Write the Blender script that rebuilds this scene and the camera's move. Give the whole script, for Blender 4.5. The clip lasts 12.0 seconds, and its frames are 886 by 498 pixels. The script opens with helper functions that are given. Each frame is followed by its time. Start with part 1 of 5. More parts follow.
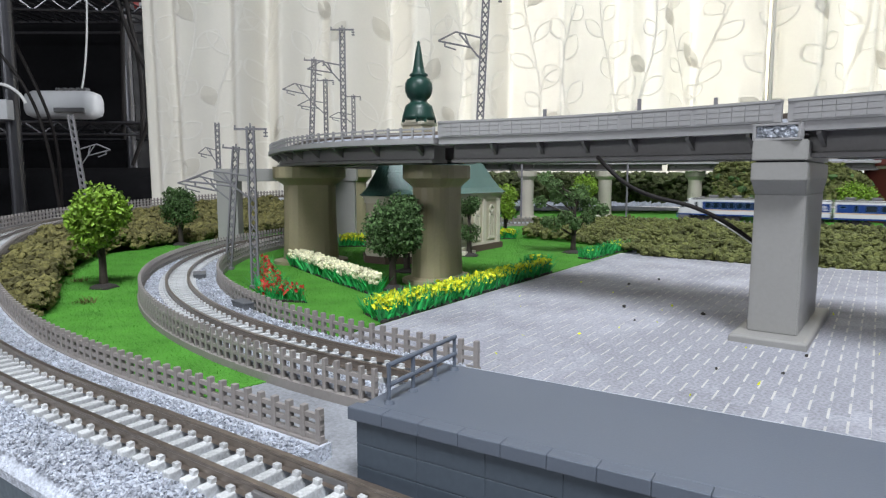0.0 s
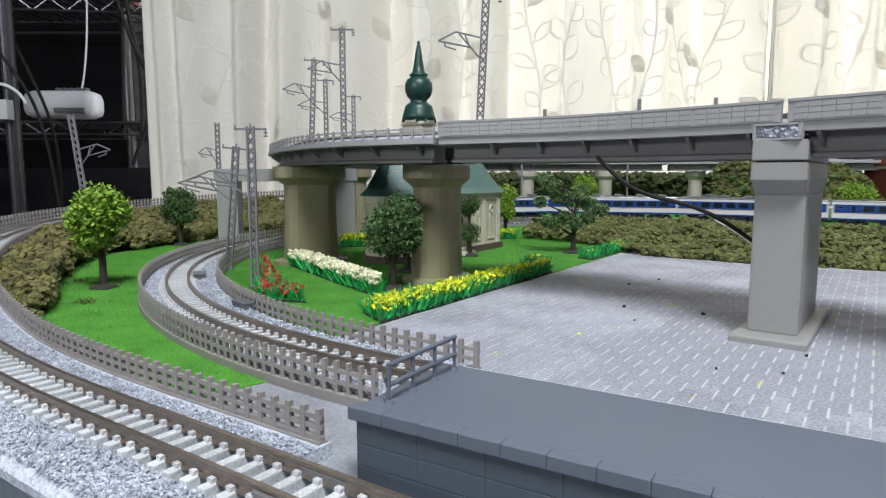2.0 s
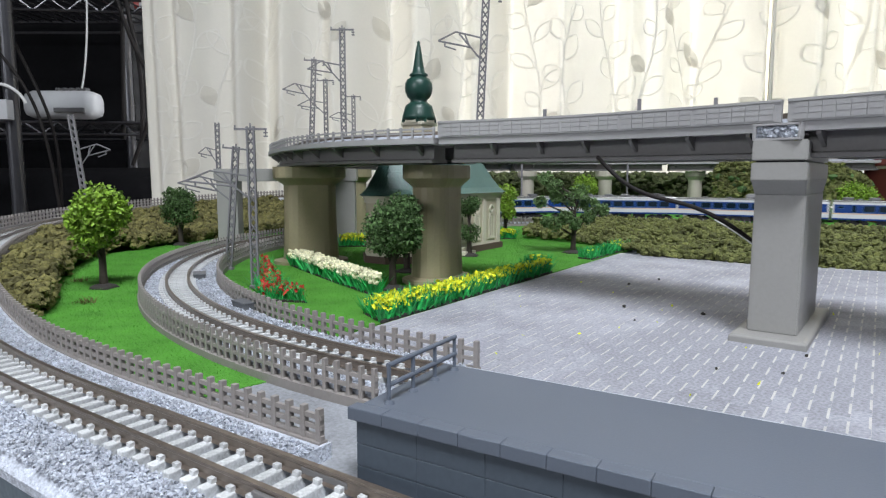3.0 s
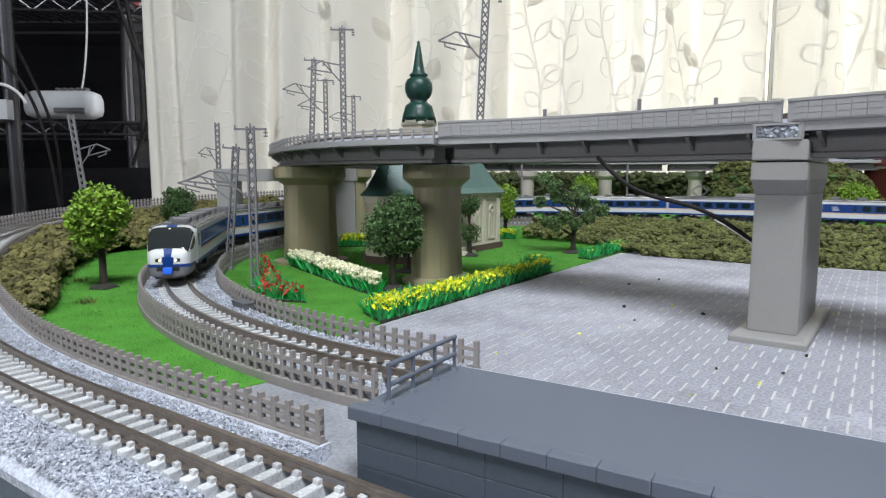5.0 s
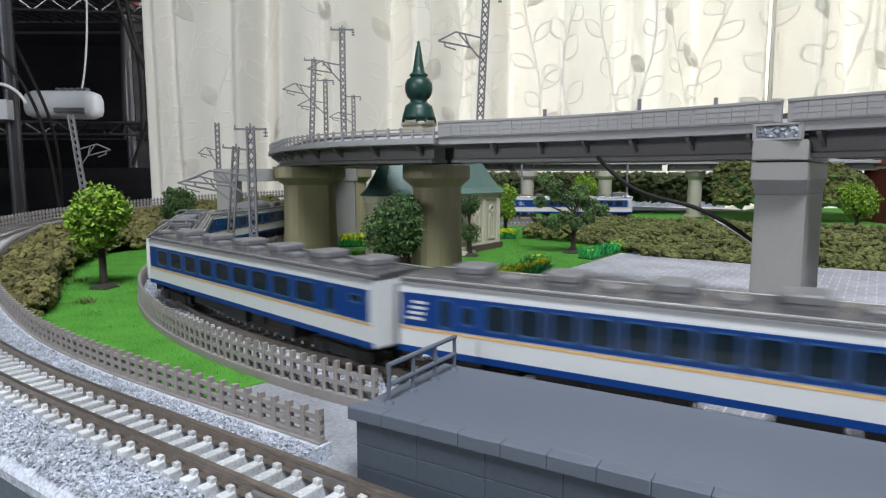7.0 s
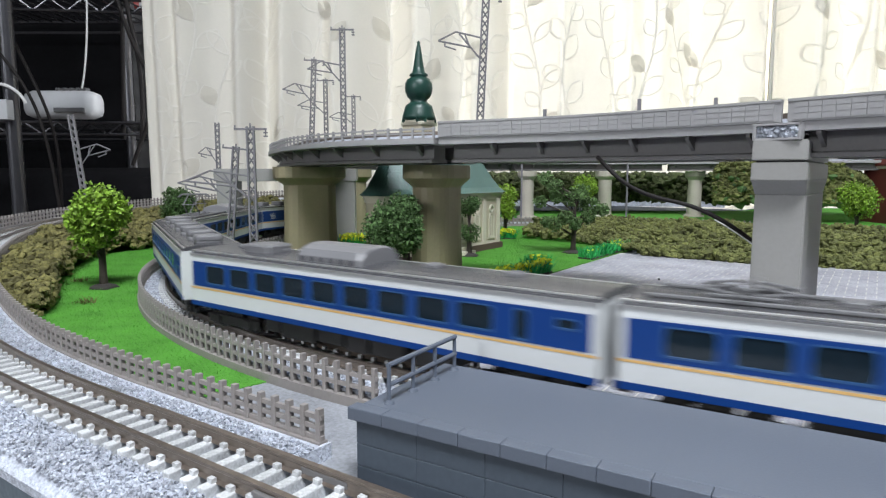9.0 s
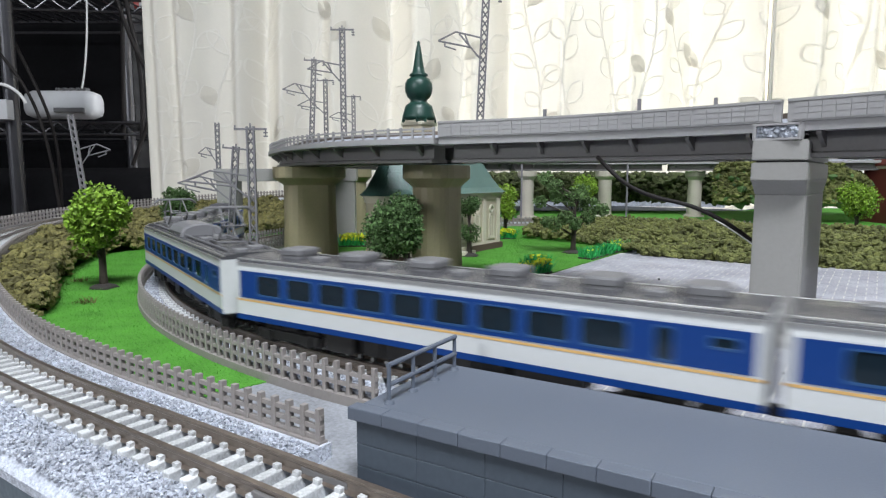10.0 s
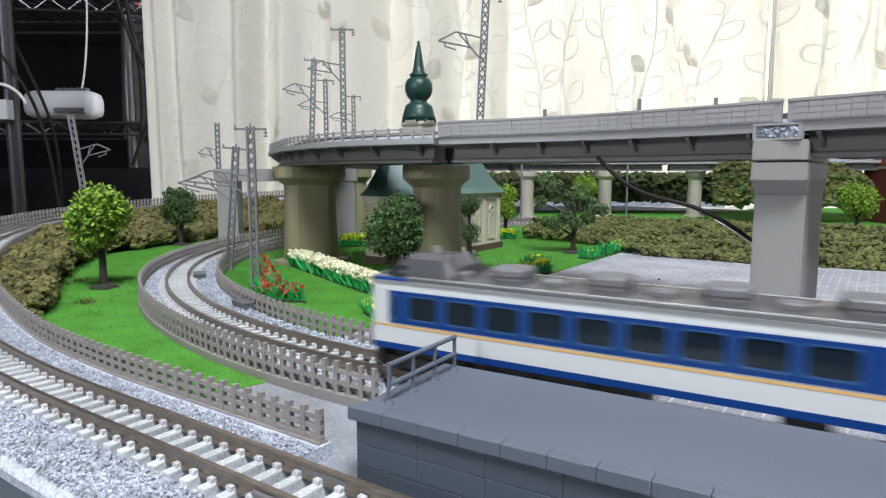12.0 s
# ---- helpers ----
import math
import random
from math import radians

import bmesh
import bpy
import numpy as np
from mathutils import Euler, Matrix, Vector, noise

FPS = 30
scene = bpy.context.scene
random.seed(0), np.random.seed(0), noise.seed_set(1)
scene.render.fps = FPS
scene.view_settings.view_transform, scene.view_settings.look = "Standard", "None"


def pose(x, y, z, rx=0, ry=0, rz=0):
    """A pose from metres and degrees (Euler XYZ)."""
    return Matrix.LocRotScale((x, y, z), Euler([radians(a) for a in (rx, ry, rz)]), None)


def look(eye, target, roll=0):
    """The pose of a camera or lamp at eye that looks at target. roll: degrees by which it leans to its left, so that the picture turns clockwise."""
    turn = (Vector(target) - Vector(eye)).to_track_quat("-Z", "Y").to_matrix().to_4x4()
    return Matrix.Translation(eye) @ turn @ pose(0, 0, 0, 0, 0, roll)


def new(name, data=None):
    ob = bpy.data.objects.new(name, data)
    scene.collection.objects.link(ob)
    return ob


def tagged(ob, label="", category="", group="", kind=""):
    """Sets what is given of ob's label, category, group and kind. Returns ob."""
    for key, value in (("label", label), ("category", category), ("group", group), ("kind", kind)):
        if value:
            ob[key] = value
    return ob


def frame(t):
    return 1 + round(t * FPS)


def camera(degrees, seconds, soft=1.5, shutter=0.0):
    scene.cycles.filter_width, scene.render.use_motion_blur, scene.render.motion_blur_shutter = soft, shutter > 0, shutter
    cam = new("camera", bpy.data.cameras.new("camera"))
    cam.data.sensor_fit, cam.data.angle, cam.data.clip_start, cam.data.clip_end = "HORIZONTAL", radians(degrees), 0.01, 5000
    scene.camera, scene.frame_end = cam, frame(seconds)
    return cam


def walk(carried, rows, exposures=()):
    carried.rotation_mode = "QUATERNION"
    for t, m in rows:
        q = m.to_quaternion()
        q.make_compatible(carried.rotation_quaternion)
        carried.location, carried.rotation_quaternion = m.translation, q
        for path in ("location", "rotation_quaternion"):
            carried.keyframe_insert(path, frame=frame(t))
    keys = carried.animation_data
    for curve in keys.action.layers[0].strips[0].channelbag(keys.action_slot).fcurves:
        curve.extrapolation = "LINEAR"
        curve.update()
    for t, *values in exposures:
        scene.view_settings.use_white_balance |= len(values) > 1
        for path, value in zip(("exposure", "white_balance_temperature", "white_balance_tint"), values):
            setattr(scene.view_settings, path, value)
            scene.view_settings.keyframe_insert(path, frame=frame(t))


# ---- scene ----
# All lengths below are in millimetres of the model railway; S turns them into metres.
S = 0.001


def mm(x, y, z, rx=0, ry=0, rz=0):
    return pose(x * S, y * S, z * S, rx, ry, rz)


# ---- camera: stands still beside the layout ----
cam = camera(69.93, 12.0, soft=1.25, shutter=0.5)
EYE = (0.0, 0.0, 0.052)
AHEAD = (-0.5673, 0.8235, -0.1169)
STILL = look(EYE, [a + b for a, b in zip(EYE, AHEAD)])
walk(cam, [(0, STILL), (12, STILL)], [(0, 0.0), (6.2, 0.0), (7.1, -0.08), (8.8, 0.13), (12, 0.13)])

# ---- light: a ceiling lamp in the room, daylight-white, and a dim room ----
world = bpy.data.worlds.new("room_light")
scene.world = world
world.use_nodes = True
world.node_tree.nodes["Background"].inputs[0].default_value = (0.78, 0.86, 1.0, 1)
world.node_tree.nodes["Background"].inputs[1].default_value = 0.20


def ceiling_lamp(name, x, y, z, size, power, colour):
    data = bpy.data.lights.new(name, "AREA")
    data.shape, data.size, data.energy, data.color = "DISK", size * S, power, colour
    ob = new(name, data)
    ob.matrix_basis = mm(x, y, z)
    return tagged(ob, "round white ceiling lamp lighting the whole room", "lamp")


ceiling_lamp("ceiling_lamp", 540, -460, 1480, 760, 55, (0.90, 0.945, 1.0))


def low_fill_light():
    """An unseen fill light behind the camera, added to reach in under the viaduct."""
    data = bpy.data.lights.new("low_fill_light", "AREA")
    data.shape, data.size, data.energy, data.color = "DISK", 0.62, 27, (0.92, 0.96, 1.0)
    ob = new("low_fill_light", data)
    ob.matrix_basis = look((-0.347, -2.668, 1.02), (-0.15, 0.25, 0.03))
    tagged(ob, "unseen fill light added behind the camera to light the layout", "lamp")


low_fill_light()


def window_light():
    """Daylight in the window behind the right-hand curtains."""
    data = bpy.data.lights.new("window_light", "AREA")
    data.shape, data.size, data.size_y, data.energy, data.color = "RECTANGLE", 1.4, 1.5, 58, (0.96, 0.98, 1.0)
    ob = new("window_light", data)
    ob.matrix_basis = look((-0.239, 1.643, 0.45), (-0.239 + 0.5673, 1.643 - 0.8235, 0.40))
    tagged(ob, "daylight in the window behind the curtain", "window light")


window_light()

# ---- materials ----


def material(name, colour, rough=0.6, metal=0.0, vary=0.12, grain=900.0, big=60.0, bump=0.15, depth=0.0004, island=0.0,
             per_object=0.0, spec=0.5, coat=0.0):
    """A base colour with fine grain, broad stains, fine relief and, if asked, a shift of tone piece by piece."""
    m = bpy.data.materials.new(name)
    m.use_nodes = True
    nt = m.node_tree
    n, l = nt.nodes, nt.links
    b = n["Principled BSDF"]
    b.inputs["Roughness"].default_value = rough
    b.inputs["Metallic"].default_value = metal
    b.inputs["Specular IOR Level"].default_value = spec
    b.inputs["Coat Weight"].default_value = coat
    co = n.new("ShaderNodeTexCoord")
    fine = n.new("ShaderNodeTexNoise")
    fine.inputs["Scale"].default_value = grain
    fine.inputs["Detail"].default_value = 3
    wide = n.new("ShaderNodeTexNoise")
    wide.inputs["Scale"].default_value = big
    wide.inputs["Detail"].default_value = 4
    for t in (fine, wide):
        l.new(co.outputs["Object"], t.inputs["Vector"])
    add = n.new("ShaderNodeMath")
    add.operation = "ADD"
    l.new(fine.outputs["Fac"], add.inputs[0])
    l.new(wide.outputs["Fac"], add.inputs[1])
    ramp = n.new("ShaderNodeMapRange")
    ramp.inputs["From Min"].default_value, ramp.inputs["From Max"].default_value = 0.65, 1.35
    ramp.inputs["To Min"].default_value, ramp.inputs["To Max"].default_value = 1 - vary, 1 + vary
    l.new(add.outputs[0], ramp.inputs["Value"])
    value = ramp.outputs[0]
    for amount, node, socket in ((island, "ShaderNodeNewGeometry", "Random Per Island"), (per_object, "ShaderNodeObjectInfo", "Random")):
        if amount:
            src = n.new(node)
            r2 = n.new("ShaderNodeMapRange")
            r2.inputs["To Min"].default_value, r2.inputs["To Max"].default_value = 1 - amount, 1 + amount
            l.new(src.outputs[socket], r2.inputs["Value"])
            mul = n.new("ShaderNodeMath")
            mul.operation = "MULTIPLY"
            l.new(value, mul.inputs[0])
            l.new(r2.outputs[0], mul.inputs[1])
            value = mul.outputs[0]
    mix = n.new("ShaderNodeVectorMath")
    mix.operation = "SCALE"
    mix.inputs[0].default_value = colour
    l.new(value, mix.inputs["Scale"])
    l.new(mix.outputs[0], b.inputs["Base Color"])
    if bump:
        bp = n.new("ShaderNodeBump")
        bp.inputs["Strength"].default_value = bump
        bp.inputs["Distance"].default_value = depth
        l.new(fine.outputs["Fac"], bp.inputs["Height"])
        l.new(bp.outputs[0], b.inputs["Normal"])
    return m


def glowing(name, colour, strength):
    m = material(name, colour, 0.4)
    b = m.node_tree.nodes["Principled BSDF"]
    b.inputs["Emission Color"].default_value = (*colour, 1)
    b.inputs["Emission Strength"].default_value = strength
    return m


def glass(name, colour, rough=0.03):
    m = bpy.data.materials.new(name)
    m.use_nodes = True
    b = m.node_tree.nodes["Principled BSDF"]
    b.inputs["Base Color"].default_value = (*colour, 1)
    b.inputs["Roughness"].default_value = rough
    b.inputs["Transmission Weight"].default_value = 1
    b.inputs["IOR"].default_value = 1.3
    return m


def sheer(m, share):
    """Lets some light through a cloth."""
    nt = m.node_tree
    b = nt.nodes["Principled BSDF"]
    tr = nt.nodes.new("ShaderNodeBsdfTranslucent")
    tr.inputs["Color"].default_value = (0.94, 0.92, 0.86, 1)
    mix = nt.nodes.new("ShaderNodeMixShader")
    mix.inputs[0].default_value = share
    nt.links.new(b.outputs[0], mix.inputs[1])
    nt.links.new(tr.outputs[0], mix.inputs[2])
    nt.links.new(mix.outputs[0], nt.nodes["Material Output"].inputs["Surface"])


M_BOARD = material("blue_grey_board", (0.10, 0.125, 0.15), 0.8, vary=0.2)
M_ROOM = material("room_plaster", (0.42, 0.42, 0.44), 0.9, grain=60, big=3)
M_FLOOR = material("room_floor", (0.10, 0.08, 0.065), 0.6, grain=60, big=3)
M_GREY = material("grey_plastic_viaduct", (0.31, 0.305, 0.31), 0.5, vary=0.06, bump=0.06)
# viaduct grey darkened for the shade under the deck; rail joiners use it too
M_GIRDER = material("shaded_grey_girder_and_joiner", (0.135, 0.13, 0.13), 0.5, vary=0.08, bump=0.05)
M_PIERGREY = material("light_grey_plastic_pier", (0.245, 0.24, 0.232), 0.45, vary=0.05, bump=0.05)
M_PIERTAN = material("olive_tan_painted_pier", (0.235, 0.205, 0.125), 0.5, vary=0.07, bump=0.06)
M_FENCE = material("taupe_plastic_fence", (0.235, 0.215, 0.205), 0.55, vary=0.1, bump=0.05)
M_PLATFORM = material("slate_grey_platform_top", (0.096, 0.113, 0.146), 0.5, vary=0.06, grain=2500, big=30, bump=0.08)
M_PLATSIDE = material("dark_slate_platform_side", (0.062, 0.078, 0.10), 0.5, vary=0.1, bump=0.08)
M_STONE = material("grey_paver", (0.295, 0.30, 0.342), 0.75, vary=0.42, grain=1300, big=30, bump=0.6, island=0.05, per_object=0.05)
M_GROUT = material("chalky_joint", (0.50, 0.49, 0.475), 0.9, vary=0.2, grain=1800)
M_BALLAST = material("sparkling_grey_ballast", (0.385, 0.41, 0.47), 0.33, vary=0.4, grain=1500, big=200, bump=0.9, depth=0.0006, island=0.35)
M_RAIL = material("brown_tarnished_rail", (0.23, 0.19, 0.16), 0.32, 0.75, vary=0.15)
M_SLEEPER = material("pale_concrete_sleeper", (0.47, 0.48, 0.49), 0.6, vary=0.35, grain=1800, big=90, bump=0.4, per_object=0.12)
M_GRASS = material("bright_green_turf", (0.088, 0.285, 0.040), 0.9, vary=0.3, grain=1400, big=70, bump=0.8, depth=0.0008, island=0.14, spec=0.15)
M_FOAM = material("olive_foam_foliage", (0.130, 0.120, 0.040), 0.95, vary=0.5, grain=800, big=80, bump=0.9, depth=0.001, island=0.4)
M_FOAMGREEN = material("green_olive_foam_foliage", (0.115, 0.125, 0.038), 0.95, vary=0.5, grain=800, big=60, bump=0.9, depth=0.001, island=0.4)
M_FOAMDARK = material("dark_green_foam_foliage", (0.07, 0.085, 0.032), 0.95, vary=0.45, grain=800, big=80, bump=0.9, depth=0.001, island=0.4)
M_LIME = material("lime_green_leaf", (0.175, 0.30, 0.024), 0.6, vary=0.2, island=0.5)
M_DARKLEAF = material("dark_green_leaf", (0.068, 0.122, 0.044), 0.8, vary=0.25, island=0.7, spec=0.2)
M_MIDLEAF = material("dull_green_leaf", (0.095, 0.165, 0.055), 0.75, vary=0.2, island=0.5)
M_BARK = material("black_brown_bark", (0.035, 0.026, 0.02), 0.8, vary=0.3)
M_SOIL = material("dark_soil", (0.03, 0.027, 0.024), 0.95, vary=0.4, bump=0.8)
M_STEM = material("plastic_green_stem", (0.02, 0.33, 0.075), 0.45, island=0.4)
M_YELLOW = material("yellow_petal", (0.68, 0.70, 0.02), 0.6, island=0.2)
M_WHITE = material("cream_petal", (0.66, 0.64, 0.43), 0.8, island=0.25)
M_RED = material("red_petal", (0.42, 0.025, 0.015), 0.6, island=0.25)
M_MAST = material("grey_plastic_mast", (0.155, 0.15, 0.165), 0.45, vary=0.08)
M_CURTAIN = material("ivory_curtain_cloth", (0.80, 0.775, 0.715), 0.85, vary=0.03, grain=260, big=9, bump=0.1)
M_EMBROIDERY = material("ivory_raised_embroidery", (0.86, 0.84, 0.79), 0.75, vary=0.04, grain=300, bump=0.1)
M_LEAFPATCH = material("beige_sheer_leaf", (0.72, 0.69, 0.62), 0.9, vary=0.06, grain=300, bump=0.1)
for cloth, share in ((M_CURTAIN, 0.25), (M_EMBROIDERY, 0.34), (M_LEAFPATCH, 0.3)):
    sheer(cloth, share)
M_BLACK = material("black_plastic", (0.012, 0.012, 0.014), 0.5)
M_DARKCLOTH = material("black_cloth", (0.005, 0.005, 0.006), 0.95, vary=0.3, grain=120, big=12, spec=0.1)
M_CHROME = material("chrome_wire", (0.11, 0.11, 0.12), 0.32, 1.0, vary=0.1)
M_WHITEPLASTIC = material("white_plastic", (0.42, 0.43, 0.45), 0.45, vary=0.05)
M_CABLE = material("black_rubber_cable", (0.012, 0.010, 0.010), 0.6, spec=0.2)
M_WHITECABLE = material("white_rubber_cable", (0.6, 0.6, 0.6), 0.45)
M_REDPLASTIC = material("dark_red_plastic", (0.28, 0.03, 0.025), 0.45)
M_BODY = material("white_train_paint", (0.56, 0.575, 0.58), 0.32, vary=0.03, bump=0.02, coat=0.0)
M_BLUE = material("deep_blue_train_paint", (0.003, 0.036, 0.18), 0.40, vary=0.04, bump=0.02, spec=0.3)
M_FRAME = material("pale_blue_window_frame", (0.022, 0.075, 0.20), 0.3, vary=0.05, bump=0.02)
M_HOOD = material("pale_grey_roof_hood", (0.17, 0.17, 0.18), 0.35, vary=0.06, bump=0.04)
M_BRIGHTBLUE = material("bright_blue_plastic", (0.02, 0.14, 0.75), 0.4)
M_ORANGE = material("orange_line_paint", (0.62, 0.38, 0.14), 0.35)
M_ROOF = material("grey_train_roof", (0.062, 0.062, 0.068), 0.27, vary=0.08)
M_ROOFBOX = material("grey_roof_unit", (0.14, 0.14, 0.148), 0.5, vary=0.08)
M_SILVER = material("silver_roof_glint_and_light", (0.62, 0.62, 0.62), 0.3, 0.8)
M_UNDER = material("black_underframe", (0.018, 0.017, 0.017), 0.55, vary=0.3)
M_WINDOW = material("dark_tinted_window", (0.008, 0.016, 0.024), 0.08, vary=0.25, grain=500, big=110, bump=0.0, spec=0.4)
M_STRIP = material("dark_glazed_strip", (0.022, 0.034, 0.07), 0.15, vary=0.15, bump=0.0)
M_CABIN = material("grey_cabin_window", (0.018, 0.022, 0.022), 0.06, vary=0.1, bump=0.0, coat=0.5)
M_LAMPON = glowing("warm_headlight", (1.0, 0.80, 0.45), 2.5)
M_WALLCREAM = material("cream_church_wall", (0.45, 0.40, 0.30), 0.6, vary=0.08, bump=0.1)
M_TRIMCREAM = material("pale_church_trim", (0.54, 0.50, 0.41), 0.55, vary=0.05)
M_TILE = material("teal_green_roof", (0.052, 0.118, 0.105), 0.45, vary=0.12, island=0.1, per_object=0.1)
M_SPIRE = material("dark_green_spire", (0.009, 0.042, 0.032), 0.38, vary=0.1, coat=0.0)
M_CHURCHPANE = material("beige_blind_pane", (0.30, 0.26, 0.19), 0.5, vary=0.1)
M_TRACKBOX = material("slate_plastic_box", (0.10, 0.105, 0.115), 0.5, vary=0.1)
M_PLINTH = material("brown_plinth", (0.09, 0.06, 0.045), 0.7)
M_REDHOUSE = material("dark_red_house", (0.13, 0.028, 0.022), 0.6)

# ---- mesh helpers ----


def finish(name, me, mat, parent, label="", smooth=False):
    me.materials.append(mat)
    if smooth:
        me.polygons.foreach_set("use_smooth", [True] * len(me.polygons))
    ob = new(name, me)
    if parent is not None:
        ob.parent = parent
    if label:
        tagged(ob, label)
    return ob


def part(name, bm, mat, parent=None, label="", smooth=False):
    """One mesh object, built in millimetres, under a thing or a part."""
    bmesh.ops.scale(bm, vec=(S, S, S), verts=bm.verts)
    me = bpy.data.meshes.new(name)
    bm.to_mesh(me)
    bm.free()
    return finish(name, me, mat, parent, label, smooth)


def raw(name, verts, faces, mat, parent=None, label="", smooth=False):
    """The same from arrays of millimetre vertices and faces."""
    me = bpy.data.meshes.new(name)
    me.from_pydata((np.asarray(verts, float) * S).tolist(), [], [list(map(int, f)) for f in faces])
    me.update()
    return finish(name, me, mat, parent, label, smooth)


def thing(name, label, category, group="", at=(0, 0, 0), rz=0.0):
    ob = new(name)
    ob.empty_display_size = 0.01
    ob.matrix_basis = mm(*at, 0, 0, rz)
    return tagged(ob, label, category, group)


def box(bm, x0, x1, y0, y1, z0, z1, bevel=0.0):
    r = bmesh.ops.create_cube(bm, size=1)
    v = r["verts"]
    bmesh.ops.scale(bm, vec=(x1 - x0, y1 - y0, z1 - z0), verts=v)
    bmesh.ops.translate(bm, vec=((x0 + x1) / 2, (y0 + y1) / 2, (z0 + z1) / 2), verts=v)
    if bevel:
        edges = list({e for q in v for e in q.link_edges})
        bmesh.ops.bevel(bm, geom=edges, offset=bevel, segments=2, profile=0.5, affect="EDGES")
    return v


def rod(bm, a, b, r, segs=6, r2=None):
    a, b = Vector(a), Vector(b)
    m = Matrix.Translation((a + b) / 2) @ (b - a).to_track_quat("Z", "Y").to_matrix().to_4x4()
    bmesh.ops.create_cone(bm, cap_ends=True, segments=segs, radius1=r, radius2=r if r2 is None else r2, depth=(b - a).length, matrix=m)


def lathe(bm, profile, segs=20, at=(0, 0), sx=1.0, sy=1.0):
    rings = []
    for r, z in profile:
        rings.append([bm.verts.new((at[0] + sx * r * math.cos(2 * math.pi * i / segs), at[1] + sy * r * math.sin(2 * math.pi * i / segs), z)) for i in range(segs)])
    for p, q in zip(rings, rings[1:]):
        for i in range(segs):
            bm.faces.new((p[i], p[(i + 1) % segs], q[(i + 1) % segs], q[i]))
    bm.faces.new(rings[0][::-1])
    bm.faces.new(rings[-1])


def prism(bm, outline, z0, z1):
    lo = [bm.verts.new((x, y, z0)) for x, y in outline]
    hi = [bm.verts.new((x, y, z1)) for x, y in outline]
    n = len(outline)
    for i in range(n):
        bm.faces.new((lo[i], lo[(i + 1) % n], hi[(i + 1) % n], hi[i]))
    bm.faces.new(hi)
    bm.faces.new(lo[::-1])
    bmesh.ops.recalc_face_normals(bm, faces=bm.faces)


class Line:
    """A line of track in plan, with its height, by distance along it."""

    def __init__(self, points):
        self.p = np.array(points, float)
        self.s = np.r_[0, np.cumsum(np.linalg.norm(np.diff(self.p, axis=0), axis=1))]
        self.length = self.s[-1]

    def at(self, s, off=0.0, up=0.0):
        q = np.array([np.interp(s, self.s, self.p[:, i]) for i in range(3)])
        t = self.way(s)
        return Vector((q[0] - t[1] * off, q[1] + t[0] * off, q[2] + up))

    def way(self, s):
        a, b = max(s - 3, 0), min(s + 3, self.length)
        d = np.array([np.interp(b, self.s, self.p[:, i]) - np.interp(a, self.s, self.p[:, i]) for i in (0, 1)])
        return d / np.hypot(*d)

    def turn(self, s):
        t = self.way(s)
        return math.degrees(math.atan2(t[1], t[0]))

    def near(self, x, y):
        return float(self.s[np.argmin(np.hypot(self.p[:, 0] - x, self.p[:, 1] - y))])


def sweep(bm, line, profile, s0, s1, step=8.0, close=True):
    """A profile of (offset to the line's left, height) carried along the line."""
    n = max(2, int((s1 - s0) / step) + 1)
    rings = [[bm.verts.new(line.at(s, o, h)) for o, h in profile] for s in np.linspace(s0, s1, n)]
    k = len(profile)
    for p, q in zip(rings, rings[1:]):
        for i in range(k if close else k - 1):
            bm.faces.new((p[i], p[(i + 1) % k], q[(i + 1) % k], q[i]))
    if close:
        bm.faces.new(rings[0])
        bm.faces.new(rings[-1][::-1])
    bmesh.ops.recalc_face_normals(bm, faces=bm.faces)


def smooth_line(points, step=4.0):
    """A smooth line through the given points (Catmull-Rom), evenly spaced."""
    p = [Vector(q) for q in points]
    p = [p[0] * 2 - p[1]] + p + [p[-1] * 2 - p[-2]]
    out = []
    for a, b, c, d in zip(p, p[1:], p[2:], p[3:]):
        n = max(2, int((c - b).length / step))
        for i in range(n):
            t = i / n
            out.append(0.5 * ((2 * b) + (c - a) * t + (2 * a - 5 * b + 4 * c - d) * t * t + (3 * b - a - 3 * c + d) * t ** 3))
    out.append(p[-2])
    return Line([tuple(q) for q in out])


ICO_V, ICO_F = None, None
_b = bmesh.new()
bmesh.ops.create_icosphere(_b, subdivisions=1, radius=1)
ICO_V = np.array([v.co[:] for v in _b.verts])
_b.verts.index_update()
ICO_F = np.array([[v.index for v in f.verts] for f in _b.faces])
_b.free()
LEAF_V = np.array([(-0.5, 0, 0), (0, -0.35, 0.12), (0.6, 0, 0), (0, 0.35, 0.12)])
LEAF_F = np.array([(0, 1, 2), (0, 2, 3)])
BLADE_V = np.array([(-0.12, 0, 0), (0.12, 0, 0), (0.0, 0.25, 1.0)])
BLADE_F = np.array([(0, 1, 2)])


def random_turns(rng, n):
    q = rng.normal(size=(n, 4))
    q /= np.linalg.norm(q, axis=1)[:, None]
    w, x, y, z = q.T
    return np.stack([np.stack([1 - 2 * (y * y + z * z), 2 * (x * y - z * w), 2 * (x * z + y * w)], 1),
                     np.stack([2 * (x * y + z * w), 1 - 2 * (x * x + z * z), 2 * (y * z - x * w)], 1),
                     np.stack([2 * (x * z - y * w), 2 * (y * z + x * w), 1 - 2 * (x * x + y * y)], 1)], 1)


def upright_turns(rng, n, lean=0.35):
    a = rng.uniform(0, 2 * math.pi, n)
    c, s, o = np.cos(a), np.sin(a), np.zeros(n)
    m = np.stack([np.stack([c, -s, o], 1), np.stack([s, c, o], 1), np.stack([o, o, o + 1], 1)], 1)
    m[:, 0, 2] += rng.normal(0, lean, n)
    m[:, 1, 2] += rng.normal(0, lean, n)
    return m


